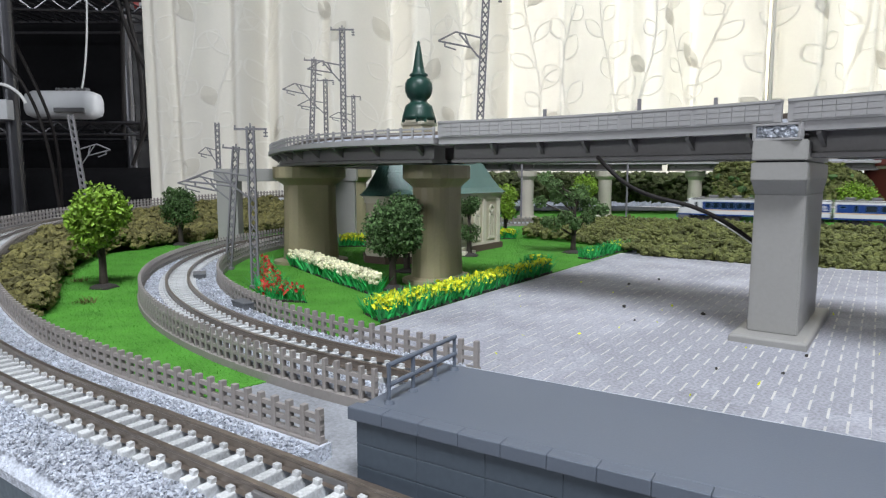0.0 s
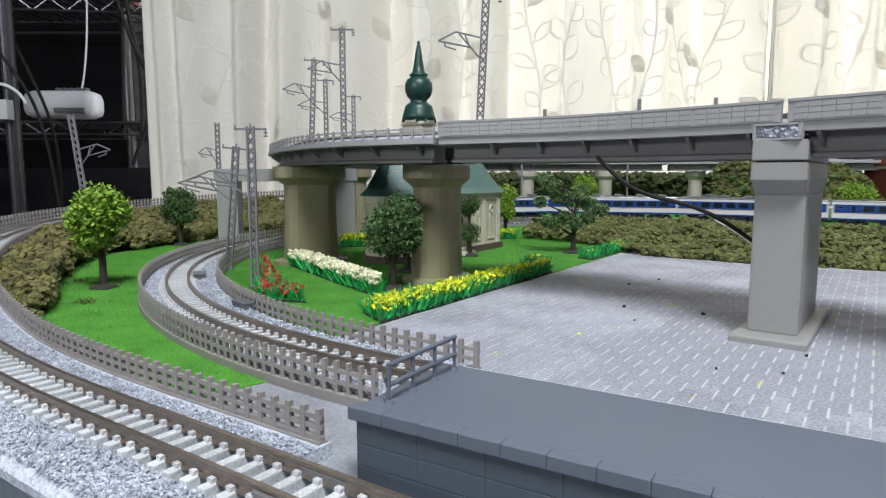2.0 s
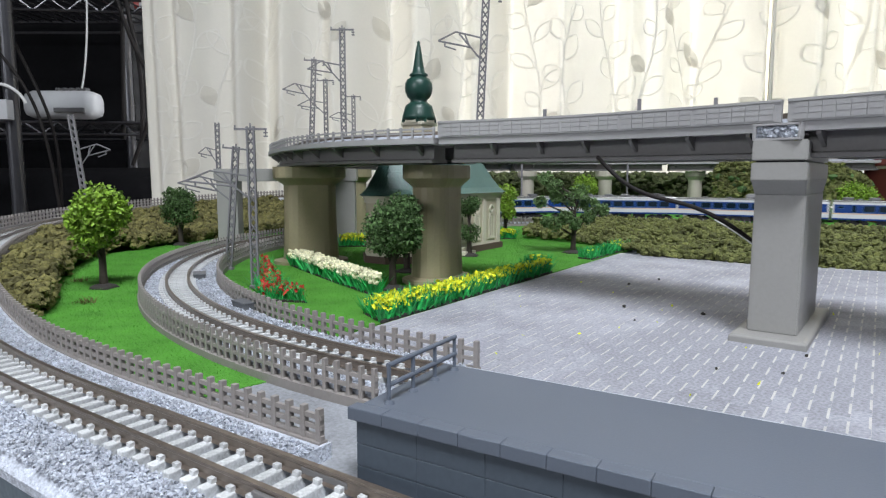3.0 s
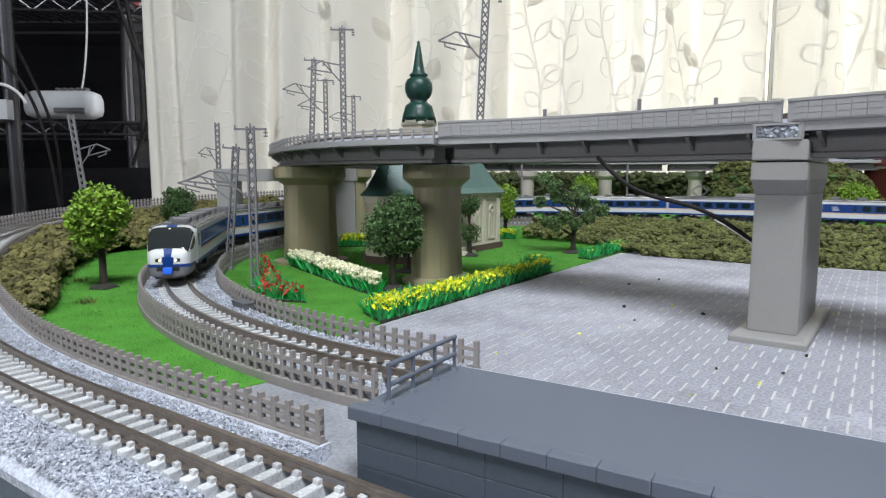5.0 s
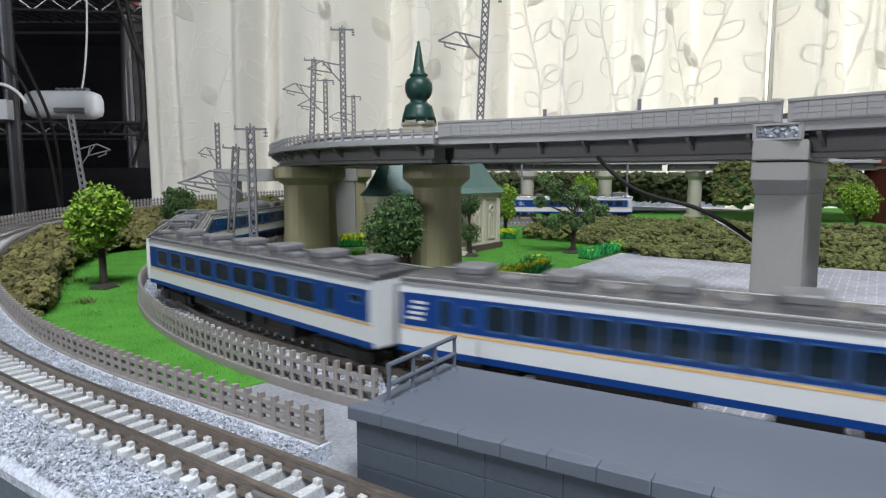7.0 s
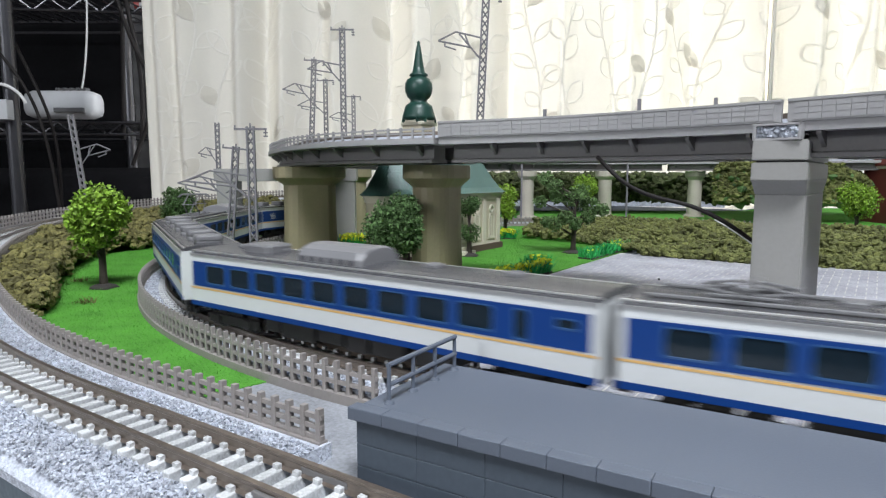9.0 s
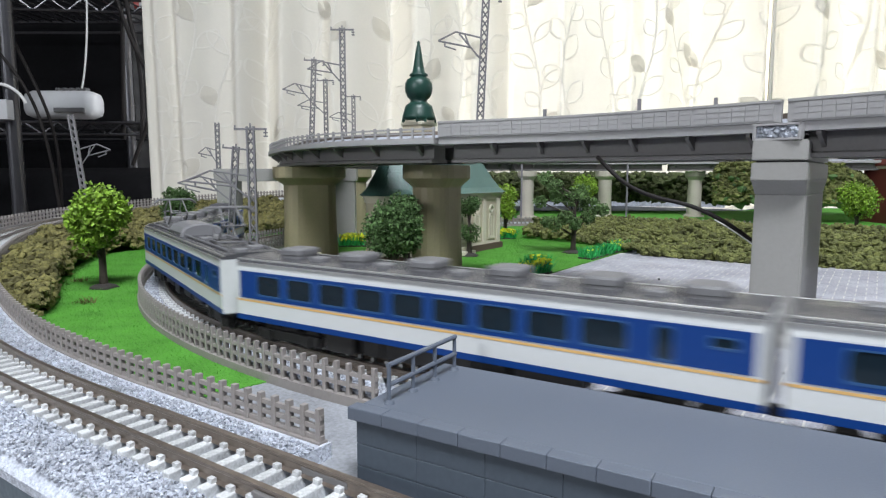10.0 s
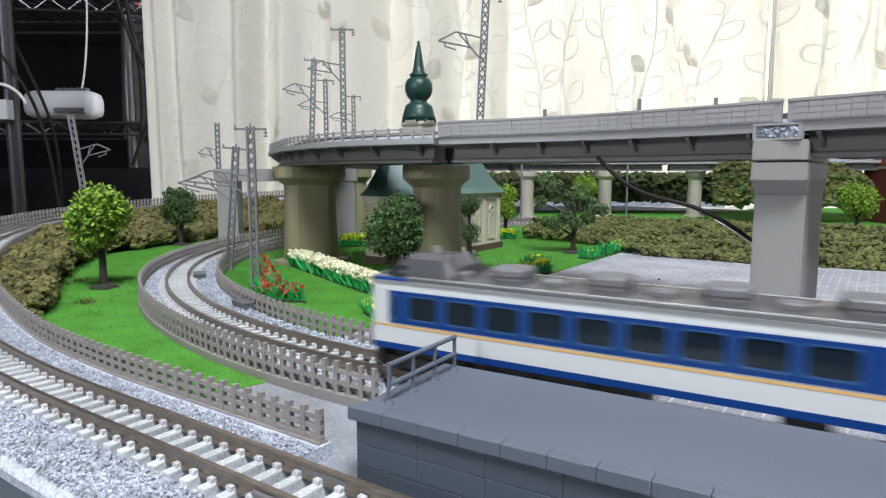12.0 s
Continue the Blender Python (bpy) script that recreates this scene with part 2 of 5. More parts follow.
def scatter(places, sizes, turns, V, Fc, jitter=0.0, rng=None):
    """Vertices and faces of many small copies of one shape."""
    n = len(places)
    v = np.broadcast_to(V, (n, *V.shape)).copy()
    if jitter:
        v *= 1 + rng.uniform(-jitter, jitter, (n, len(V), 1))
    v = np.einsum("nij,nkj->nki", turns, v) * np.asarray(sizes).reshape(n, 1, -1) + np.asarray(places)[:, None, :]
    f = (np.arange(n)[:, None, None] * len(V) + Fc[None]).reshape(-1, Fc.shape[1])
    return v.reshape(-1, 3), f

# ---- lines of track and viaduct ----
RAIL = 7.0


def inner_points():
    p = [(x, 655, 0) for x in np.arange(1700, -104, -4.0)]
    p += [(-104 - 276 * abs(math.cos(a)) ** (2 / 2.3), 394 + 261 * max(0.0, math.sin(a)) ** (2 / 2.3), 0) for a in np.linspace(math.pi / 2, math.pi, 400)]
    p += [(-104 + 276 * math.cos(a), 392.5 + 1.5 * (1 - (a - math.pi) / 1.6) + 276 * math.sin(a), 0) for a in np.linspace(math.pi, radians(273.2), 160)[1:]]
    x, y = p[-1][:2]
    return p + [(x + d * math.cos(radians(3.2)), y + d * math.sin(radians(3.2)), 0) for d in np.arange(4, 1900, 4.0)]


def outer_points():
    p = [(x, 62, 0) for x in np.arange(420, -132, -4.0)]
    for a in np.linspace(0, math.radians(172), 240):
        s = a * 515
        rise = 0.0 if s < 70 else min(10.0, (s - 70) * 0.037) if s < 340 else min(23.0, 10.0 + (s - 340) * 0.018)
        p.append((-132 - 515 * math.sin(a), 577 - 515 * math.cos(a), rise))
    return p


INNER = Line(inner_points())
OUTER = Line(outer_points())
DECK = smooth_line([(340, 118, 0), (140, 192, 0), (70, 215, 0), (8, 233, 0), (-19, 240, 0), (-53, 247, 0), (-99, 252, 0), (-158, 247, 0), (-190, 244, 0),
                    (-218, 248, 0), (-252, 261, 0), (-283, 280, 0), (-316, 303, 0), (-352, 335, 0), (-392, 385, 0), (-421, 450, 0), (-430, 520, 0),
                    (-420, 600, 0), (-385, 690, 0), (-320, 760, 0), (-225, 815, 0), (-90, 845, 0), (60, 850, 0), (420, 850, 0)])
DECK_Z = 66.0

# ---- setting: room, table, ground sheets ----


def room():
    z = math.degrees(math.atan2(-0.5673, 0.8235)) * -1
    bm = bmesh.new()
    box(bm, -2180, 2180, -3780, 1640, -760, -740.5)
    ob = part("floor", bm, M_FLOOR)
    ob.matrix_basis = mm(0, 0, 0, 0, 0, z)
    tagged(ob, "dark wooden room floor below the layout", "floor", kind="structure")
    # the walls stand square to the camera's view
    for name, x0, x1, y0, y1 in (("wall_north", -2200, 2200, 1560, 1640), ("wall_south", -2200, 2200, -3780, -3700),
                                 ("wall_east", 2100, 2180, -3700, 1560), ("wall_west", -2180, -2100, -3700, 1560)):
        bm = bmesh.new()
        box(bm, x0, x1, y0, y1, -740, 1700)
        w = part(name, bm, M_ROOM)
        w.matrix_basis = mm(0, 0, 0, 0, 0, z)
        tagged(w, "plain grey plastered room wall", "wall", kind="structure")
    bm = bmesh.new()
    box(bm, -2180, 2180, -3780, 1640, 1700.5, 1760)
    ob = part("ceiling", bm, M_ROOM)
    ob.matrix_basis = mm(0, 0, 0, 0, 0, z)
    tagged(ob, "plain pale room ceiling", "ceiling", kind="structure")


room()


def table():
    t = thing("layout_table", "blue-grey layout board on a low wooden table", "table")
    bm = bmesh.new()
    prism(bm, [(1850, 42), (1850, 1160), (-150, 1160), (-170, 1060), (-720, 1060), (-720, 300), (-420, 95), (-260, 58), (-150, 43)], -25, -0.6)
    part("board", bm, M_BOARD, t)
    for x, y in ((1750, 120), (1750, 1060), (-640, 980), (-560, 320)):
        bm = bmesh.new()
        box(bm, x - 30, x + 30, y - 30, y + 30, -740, -25.5, 3)
        part("leg", bm, M_BOARD, t)


table()


def ground_sheet(name, outline, z, mat, label, category):
    bm = bmesh.new()
    prism(bm, outline, -0.5, z)
    return tagged(part(name, bm, mat), label, category, kind="structure")


def ring_outline(line, s0, s1, off, n=40):
    return [tuple(line.at(s, off)[:2]) for s in np.linspace(s0, s1, n)]


S_FRONT = INNER.near(-104, 118)
S_LEFT = INNER.near(-380, 394)
S_TOP = INNER.near(-104, 655)
# the lawn inside the loop, edged by the fence and the paving
GRASS_IN = ring_outline(INNER, INNER.near(-287, 590), S_FRONT - 20, 17.5) + [(-141, 138), (-141, 440), (-150, 470), (-190, 520)]
ground_sheet("ground_lawn", GRASS_IN, 0.6, M_GRASS, "bright green artificial turf lawn inside the loop", "lawn")
GRASS_OUT = [tuple(q) for q in ring_outline(INNER, S_LEFT - 60, S_FRONT - 20, -15.2)] + \
    [tuple(q) for q in ring_outline(OUTER, OUTER.near(-128, 62), OUTER.near(-560, 270), -19)]
ground_sheet("ground_verge", GRASS_OUT, 0.6, M_GRASS, "bright green artificial turf between the two tracks", "lawn")

M_YARD = material("pale_grey_yard_sheet", (0.24, 0.25, 0.275), 0.8, vary=0.3, grain=1200, big=60, bump=0.5)
ground_sheet("ground_yard", [(-150, 79), (-60, 72), (420, 96), (420, 128), (-60, 106), (-110, 106), (-150, 109)], 0.3, M_YARD, "pale grey sheet beside the platform end", "ground")

# ---- tracks ----


def track(name, line, s0, s1, e0, e1, label, bed, fine0, fine1):
    """A line of track: ballast bed, two rails, and sleepers; e0..e1 is the stretch with sleepers of their own."""
    t = tagged(new(name), label, "track", kind="structure")
    t.empty_display_size = 0.01
    for profile, b0, b1 in bed:
        bm = bmesh.new()
        sweep(bm, line, profile, b0, b1, 8)
        part("ballast_bed", bm, M_BALLAST, t)
    for side in (-1, 1):
        bm = bmesh.new()
        o = 4.5 * side
        sweep(bm, line, [(o - 0.85, 4.6), (o + 0.85, 4.6), (o + 0.3, 5.1), (o + 0.3, 6.3), (o + 0.5, 6.5), (o + 0.5, 7.0), (o - 0.5, 7.0), (o - 0.5, 6.5), (o - 0.3, 6.3), (o - 0.3, 5.1)], s0, s1, 6)
        part("rail", bm, M_RAIL, t)
    bm = bmesh.new()
    box(bm, -0.95, 0.95, -7.6, 7.6, 2.3, 4.7, 0.25)
    for side in (-1, 1):
        for o in (3.5, 5.5):
            box(bm, -0.6, 0.6, side * o - 0.45, side * o + 0.45, 4.6, 5.5)
    first = part("sleeper", bm, M_SLEEPER, t)
    s, places = e0, []
    while s < e1:
        places.append(s)
        s += 4.6
    fine = [s for s in places if fine0 <= s <= fine1][:300]
    for i, s in enumerate(fine):
        ob = first
        if i:
            ob = new("sleeper", first.data)
            ob.parent = t
        p = line.at(s)
        ob.matrix_basis = mm(p[0], p[1], p[2], 0, 0, line.turn(s))
    rest = [s for s in places if s not in set(fine)]
    if rest:
        v, f = [], []
        for s in rest:
            p, w = line.at(s), line.way(s)
            k = len(v)
            for z in (2.3, 4.8):
                for a, b in ((-0.95, -7.6), (0.95, -7.6), (0.95, 7.6), (-0.95, 7.6)):
                    v.append((p[0] + a * w[0] - b * w[1], p[1] + a * w[1] + b * w[0], p[2] + z))
            f += [(k + 4, k + 5, k + 6, k + 7), (k, k + 1, k + 5, k + 4), (k + 1, k + 2, k + 6, k + 5), (k + 2, k + 3, k + 7, k + 6), (k + 3, k, k + 4, k + 7)]
        tagged(raw("sleepers", v, f, M_SLEEPER, t), kind="stuff")
    return t


BED_IN = [(-13.5, -0.5), (-13.5, 3.2), (-9.5, 3.6), (-7.7, 2.5), (7.7, 2.5), (9.5, 3.6), (16.2, 3.2), (16.2, -0.5)]
BED_OUT = [(-18.2, -0.5), (-18.0, 3.3), (-9.5, 3.6), (-7.7, 2.5), (7.7, 2.5), (9.5, 3.6), (16.5, 3.4), (19.0, 1.0), (19.0, -22.0), (-18.2, -22.0)]
track("track_inner", INNER, 0, INNER.length, S_TOP - 200, S_FRONT + 500, "brown rails on pale sleepers in glittering grey ballast, inner loop", [(BED_IN, 0, INNER.length)],
      S_LEFT - 120, S_FRONT + 70)
S_OUT = OUTER.near(-80.5, 62)
BED_END = [(-8.6, -0.5), (-8.2, 3.4), (-7.7, 2.5), (7.7, 2.5), (9.5, 3.6), (16.5, 3.4), (19.0, 1.0), (19.0, -22.0), (-8.6, -22.0)]
track("track_outer", OUTER, 0, OUTER.length, 300, OUTER.length - 200, "brown rails on pale sleepers in glittering grey ballast, outer loop", [(BED_END, 0, S_OUT), (BED_OUT, S_OUT, OUTER.length)], S_OUT - 60, S_OUT + 700)


def joiner(line, s, side):
    t = thing("rail_joiner", "dark metal rail joiner on the outer track", "rail joiner", "rail joiners")
    p = line.at(s, 4.5 * side)
    t.matrix_basis = mm(p[0], p[1], p[2], 0, 0, line.turn(s))
    bm = bmesh.new()
    box(bm, -5, 5, 0.35 * side - 0.75, 0.35 * side + 0.75, 4.7, 6.1, 0.15)
    part("plate", bm, M_GIRDER, t)


for s_ in (S_OUT - 12, S_OUT + 96):
    for k in (-1, 1):
        joiner(OUTER, s_, k)

# ---- fences along the tracks ----


def fence(name, line, s0, s1, off, z0, high, gap, label, rails=(0.46, 0.88), band=3.0, thick=1.1, facing=1):
    """A moulded plastic fence: base strip, rails and square posts standing proud of them."""
    t = thing(name, label, "fence", "trackside fences")
    bm = bmesh.new()
    sweep(bm, line, [(off - thick, z0), (off + thick, z0), (off + thick, z0 + band), (off - thick, z0 + band)], s0, s1, 6)
    part("base_strip", bm, M_FENCE, t)
    for r in rails:
        bm = bmesh.new()
        z = z0 + band + (high - band) * r
        sweep(bm, line, [(off - 0.4, z - 0.75), (off + 0.4, z - 0.75), (off + 0.4, z + 0.15), (off - 0.4, z + 0.15)], s0, s1, 6)
        part("rail", bm, M_FENCE, t)
    n = int((s1 - s0) / gap)
    bm = bmesh.new()
    box(bm, -0.14 * gap, 0.14 * gap, -0.65, 0.65, 0, high - band + 0.2, 0.12)
    first = part("post", bm, M_FENCE, t)
    for i in range(n + 1):
        s = s0 + 0.8 + (s1 - s0 - 1.6) * i / n
        ob = first
        if i:
            ob = new("post", first.data)
            ob.parent = t
        p = line.at(s, off, z0 + band - 0.2)
        ob.matrix_basis = mm(p[0], p[1], p[2], 0, 0, line.turn(s))
    return t


F_LABEL = "taupe plastic picket fence along the track"
fence("picket_fence", INNER, S_LEFT - 150, INNER.near(-88, 118), -14.6, -0.4, 10.4, 3.5, F_LABEL + ", outer side", band=3.0, rails=(0.36, 0.72))
fence("picket_fence", INNER, S_LEFT - 150, INNER.near(-80, 118), 17.4, -0.4, 10.4, 4.6, F_LABEL + ", garden side", band=3.4, rails=(0.36, 0.72))
fence("picket_fence", INNER, S_TOP - 330, S_LEFT - 158, 17.4, -0.4, 10.4, 4.6, F_LABEL + ", far side", band=3.4, rails=(0.36, 0.72))
fence("picket_fence", OUTER, S_OUT + 0.6, S_OUT + 760, -16.6, 3.0, 6.9, 4.0, F_LABEL + ", beside the verge", rails=(0.14, 0.46, 0.78), band=0.8)
fence("picket_fence", OUTER, OUTER.near(-200, 66), OUTER.length - 300, 19.2, 0.5, 12.5, 5.0, F_LABEL + ", at the table edge", band=5.0, rails=(0.36, 0.74))

# ---- platform ----


def platform():
    t = thing("station_platform", "slate grey station platform end with block-faced side", "platform", at=(-70.2, 74.0, 0), rz=3.2)
    W, L, Hh = 29.5, 620.0, 14.0
    bm = bmesh.new()
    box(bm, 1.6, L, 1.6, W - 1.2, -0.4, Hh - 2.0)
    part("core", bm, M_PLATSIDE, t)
    bm = bmesh.new()
    box(bm, 1.0, L, 2.6, W, Hh - 2.0, Hh, 0.3)
    part("deck", bm, M_PLATFORM, t)
    bm = bmesh.new()
    box(bm, 0.02, 6.98, 0, 2.6, Hh - 2.1, Hh + 0.08, 0.16)
    first = part("edge_stone", bm, M_PLATFORM, t)
    for i in range(88):
        ob = first if i == 0 else new("edge_stone", first.data)
        ob.parent = t
        ob.matrix_basis = mm(i * 7.0, 0, 0)
    bm = bmesh.new()
    box(bm, 0.02, 11.98, 0.85, 1.7, 0.04, 3.81, 0.1)
    me = None
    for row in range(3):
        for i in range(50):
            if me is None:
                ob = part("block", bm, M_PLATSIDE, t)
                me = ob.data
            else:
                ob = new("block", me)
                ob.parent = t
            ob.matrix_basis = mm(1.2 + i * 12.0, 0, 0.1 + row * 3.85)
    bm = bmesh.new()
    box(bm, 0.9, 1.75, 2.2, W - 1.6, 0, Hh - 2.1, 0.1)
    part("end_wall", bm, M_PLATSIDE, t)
    r = thing("railing", "slate grey plastic end railing on the platform", "railing", at=(-70.2, 74.0, Hh), rz=3.2)
    x = 5.0
    for i in range(4):
        y = 4.9 + i * 7.2
        bm = bmesh.new()
        rod(bm, (x, y, 0), (x, y, 6.6), 0.38, 8)
        rod(bm, (x, y, 0), (x, y, 0.6), 0.95, 10, 0.7)
        part("post", bm, M_PLATFORM, r)
    for z in (3.2, 6.6):
        bm = bmesh.new()
        rod(bm, (x, 4.6, z), (x, 4.9 + 3 * 7.2 + 0.3, z), 0.45, 8)
        part("bar", bm, M_PLATFORM, r)


platform()

# ---- viaduct ----


def viaduct():
    w = 26.0
    joint = [DECK.near(-19, 240), DECK.near(-158, 247), DECK.near(-352, 335)]
    ends = [2, *joint, DECK.near(-430, 520), DECK.near(-385, 690), DECK.near(-225, 815), DECK.length - 2]
    for k, (a, b) in enumerate(zip(ends, ends[1:])):
        a, b = a + 0.9, b - 0.9
        solid = k < 2
        t = thing("viaduct_span", "grey plastic viaduct span with " + ("solid panelled parapets" if solid else "open post-and-rail parapets"), "viaduct", "viaduct spans")
        bm = bmesh.new()
        sweep(bm, DECK, [(-w, DECK_Z - 1.2), (w, DECK_Z - 1.2), (w, DECK_Z + 1.6), (-w, DECK_Z + 1.6)], a, b, 8)
        part("deck_slab", bm, M_GREY, t)
        # girders and brackets have the underside's shade put into their darker grey
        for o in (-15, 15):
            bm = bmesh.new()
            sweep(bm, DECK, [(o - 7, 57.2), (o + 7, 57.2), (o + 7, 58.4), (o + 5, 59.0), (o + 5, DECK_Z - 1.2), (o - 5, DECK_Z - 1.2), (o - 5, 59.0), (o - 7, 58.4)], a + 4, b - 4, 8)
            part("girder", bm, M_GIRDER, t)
        s = a + 10
        while s < b - 6:
            for o in (-1, 1):
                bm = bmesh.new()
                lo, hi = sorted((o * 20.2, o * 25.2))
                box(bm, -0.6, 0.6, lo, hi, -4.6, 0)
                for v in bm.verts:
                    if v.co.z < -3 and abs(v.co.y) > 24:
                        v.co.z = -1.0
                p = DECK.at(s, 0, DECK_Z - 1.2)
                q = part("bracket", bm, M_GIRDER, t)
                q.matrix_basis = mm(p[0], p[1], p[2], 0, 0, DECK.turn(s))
            s += 21
        for side in (-1, 1):
            o = side * w
            if solid:
                bm = bmesh.new()
                sweep(bm, DECK, [(o - 0.7, DECK_Z + 1.6), (o + 0.7, DECK_Z + 1.6), (o + 0.7, DECK_Z + 8.0), (o - 0.7, DECK_Z + 8.0)], a, b, 8)
                par = part("parapet", bm, M_GREY, t)
                bm = bmesh.new()
                sweep(bm, DECK, [(o - 1.1, DECK_Z + 7.4), (o + 1.1, DECK_Z + 7.4), (o + 1.1, DECK_Z + 8.2), (o - 1.1, DECK_Z + 8.2)], a, b, 8)
                part("coping", bm, M_GREY, par)
                n = int((b - a) / 24)
                for i in range(n):
                    s0, s1 = a + 1.2 + (b - a - 2.4) * i / n, a + 1.2 + (b - a - 2.4) * (i + 1) / n
                    for r in range(3):
                        for c in range(6):
                            u0, u1 = s0 + 0.7 + (s1 - s0 - 1.4) * c / 6 + 0.1, s0 + 0.7 + (s1 - s0 - 1.4) * (c + 1) / 6 - 0.1
                            bm = bmesh.new()
                            z = DECK_Z + 2.2 + r * 1.7
                            sweep(bm, DECK, [(o - 0.95, z), (o + 0.95, z), (o + 0.95, z + 1.5), (o - 0.95, z + 1.5)], u0, u1, 8)
                            part("panel", bm, M_GREY, par)
            else:
                bm = bmesh.new()
                sweep(bm, DECK, [(o - 1.3, DECK_Z - 0.9), (o + 1.3, DECK_Z - 0.9), (o + 1.3, DECK_Z + 1.3), (o - 1.3, DECK_Z + 1.3)], a, b, 8)
                part("edge_beam", bm, M_GREY, t)
                for z in (3.3, 5.0):
                    bm = bmesh.new()
                    sweep(bm, DECK, [(o - 0.35, DECK_Z + z), (o + 0.35, DECK_Z + z), (o + 0.35, DECK_Z + z + 0.7), (o - 0.35, DECK_Z + z + 0.7)], a, b, 8)
                    part("rail", bm, M_GREY, t)
                n = int((b - a) / 5.6)
                bm = bmesh.new()
                box(bm, -0.45, 0.45, -0.5, 0.5, 0, 4.6)
                first = part("post", bm, M_GREY, t)
                for i in range(n + 1):
                    s = a + 0.6 + (b - a - 1.2) * i / n
                    ob = first if i == 0 else new("post", first.data)
                    ob.parent = t
                    p = DECK.at(s, o, DECK_Z + 1.6)
                    ob.matrix_basis = mm(p[0], p[1], p[2], 0, 0, DECK.turn(s))
        for o in (-9, 9):
            bm = bmesh.new()
            sweep(bm, DECK, [(o - 8, DECK_Z + 1.5), (o + 8, DECK_Z + 1.5), (o + 6, DECK_Z + 3.4), (o - 6, DECK_Z + 3.4)], a, b, 10)
            part("ballast", bm, M_BALLAST, t)
            for g in (-4.5, 4.5):
                bm = bmesh.new()
                sweep(bm, DECK, [(o + g - 0.4, DECK_Z + 3.4), (o + g + 0.4, DECK_Z + 3.4), (o + g + 0.4, DECK_Z + 5.2), (o + g - 0.4, DECK_Z + 5.2)], a, b, 10)
                part("rail", bm, M_RAIL, t)


viaduct()


def oblong(rx, ry, n=10):
    """A stadium outline: flat long sides and round ends."""
    out = []
    for k in range(2):
        for i in range(n + 1):
            a = -math.pi / 2 + math.pi * i / n + (math.pi if k else 0)
            out.append(((ry - rx) * (-1 if k else 1) + rx * math.cos(a), rx * math.sin(a)))
    return [(-y, x) for x, y in out]


def loft(bm, rings):
    vs = [[bm.verts.new(p) for p in r] for r in rings]
    n = len(vs[0])
    for p, q in zip(vs, vs[1:]):
        for i in range(n):
            bm.faces.new((p[i], p[(i + 1) % n], q[(i + 1) % n], q[i]))
    bm.faces.new(vs[0][::-1])
    bm.faces.new(vs[-1])
    bmesh.ops.recalc_face_normals(bm, faces=bm.faces)


def round_pier(x, y, rz, top=57.0, rx=9.5, ry=20.0, mat=M_PIERTAN, label="olive-tan painted viaduct pier with rounded ends and a flared cap"):
    t = thing("viaduct_pier", label, "pier", "viaduct piers", at=(x, y, 0.5), rz=rz)
    o = oblong(1, ry / rx)
    bm = bmesh.new()
    loft(bm, [[(a * (rx + k), b * (rx + k), z) for a, b in o] for k, z in ((4.2, 0), (4.0, 2.0), (1.2, 2.8))])
    part("footing", bm, mat, t)
    bm = bmesh.new()
    loft(bm, [[(a * (rx + k), b * (rx + k), z) for a, b in o] for k, z in ((0.6, 2.6), (0.0, 24), (-0.1, top - 11))])
    part("shaft", bm, mat, t)
    bm = bmesh.new()
    loft(bm, [[(a * (rx + k), b * (rx + k), z) for a, b in o] for k, z in ((-0.1, top - 11.5), (0.1, top - 11), (3.4, top - 7.4), (3.6, top - 7.0), (3.6, top - 0.9))])
    part("cap", bm, mat, t)
    return t


round_pier(-177.8, 253.1, 3, ry=14.0)
round_pier(-276.5, 263.5, -33, ry=15.3)


def square_pier(x, y, rz, top, mat, label):
    t = thing("viaduct_pier", label, "pier", "viaduct piers", at=(x, y, 0.3), rz=rz)

    def ring(a, b, z):
        return [(-a, -b, z), (a, -b, z), (a, b, z), (-a, b, z)]
    bm = bmesh.new()
    loft(bm, [ring(10.8, 31, 0), ring(10.8, 31, 2.2), ring(10.0, 30, 2.8)])
    bmesh.ops.bevel(bm, geom=bm.edges[:], offset=0.25, segments=1, affect="EDGES")
    part("footing", bm, mat, t)
    bm = bmesh.new()
    loft(bm, [ring(7.1, 23.0, 2.6), ring(7.0, 22.6, top - 16)])
    bmesh.ops.bevel(bm, geom=bm.edges[:], offset=0.4, segments=2, affect="EDGES")
    part("shaft", bm, mat, t)
    bm = bmesh.new()
    loft(bm, [ring(7.0, 22.6, top - 16.4), ring(7.4, 27.5, top - 12.2), ring(7.5, 28, top - 12), ring(7.5, 28, top - 6.6)])
    bmesh.ops.bevel(bm, geom=bm.edges[:], offset=0.3, segments=2, affect="EDGES")
    part("cap", bm, mat, t)
    bm = bmesh.new()
    loft(bm, [ring(7.5, 28, top - 6.0), ring(7.4, 27.8, top)])
    bmesh.ops.bevel(bm, geom=bm.edges[:], offset=0.3, segments=2, affect="EDGES")
    part("bearing_block", bm, mat, t)
    bm = bmesh.new()
    box(bm, -6.6, 6.6, -26, 26, top - 6.8, top - 5.8)
    part("seam", bm, M_BLACK, t)
    return t


square_pier(-24.6, 240, -1.8, 62.0, M_PIERGREY, "light grey plastic viaduct pier with a stepped cap")


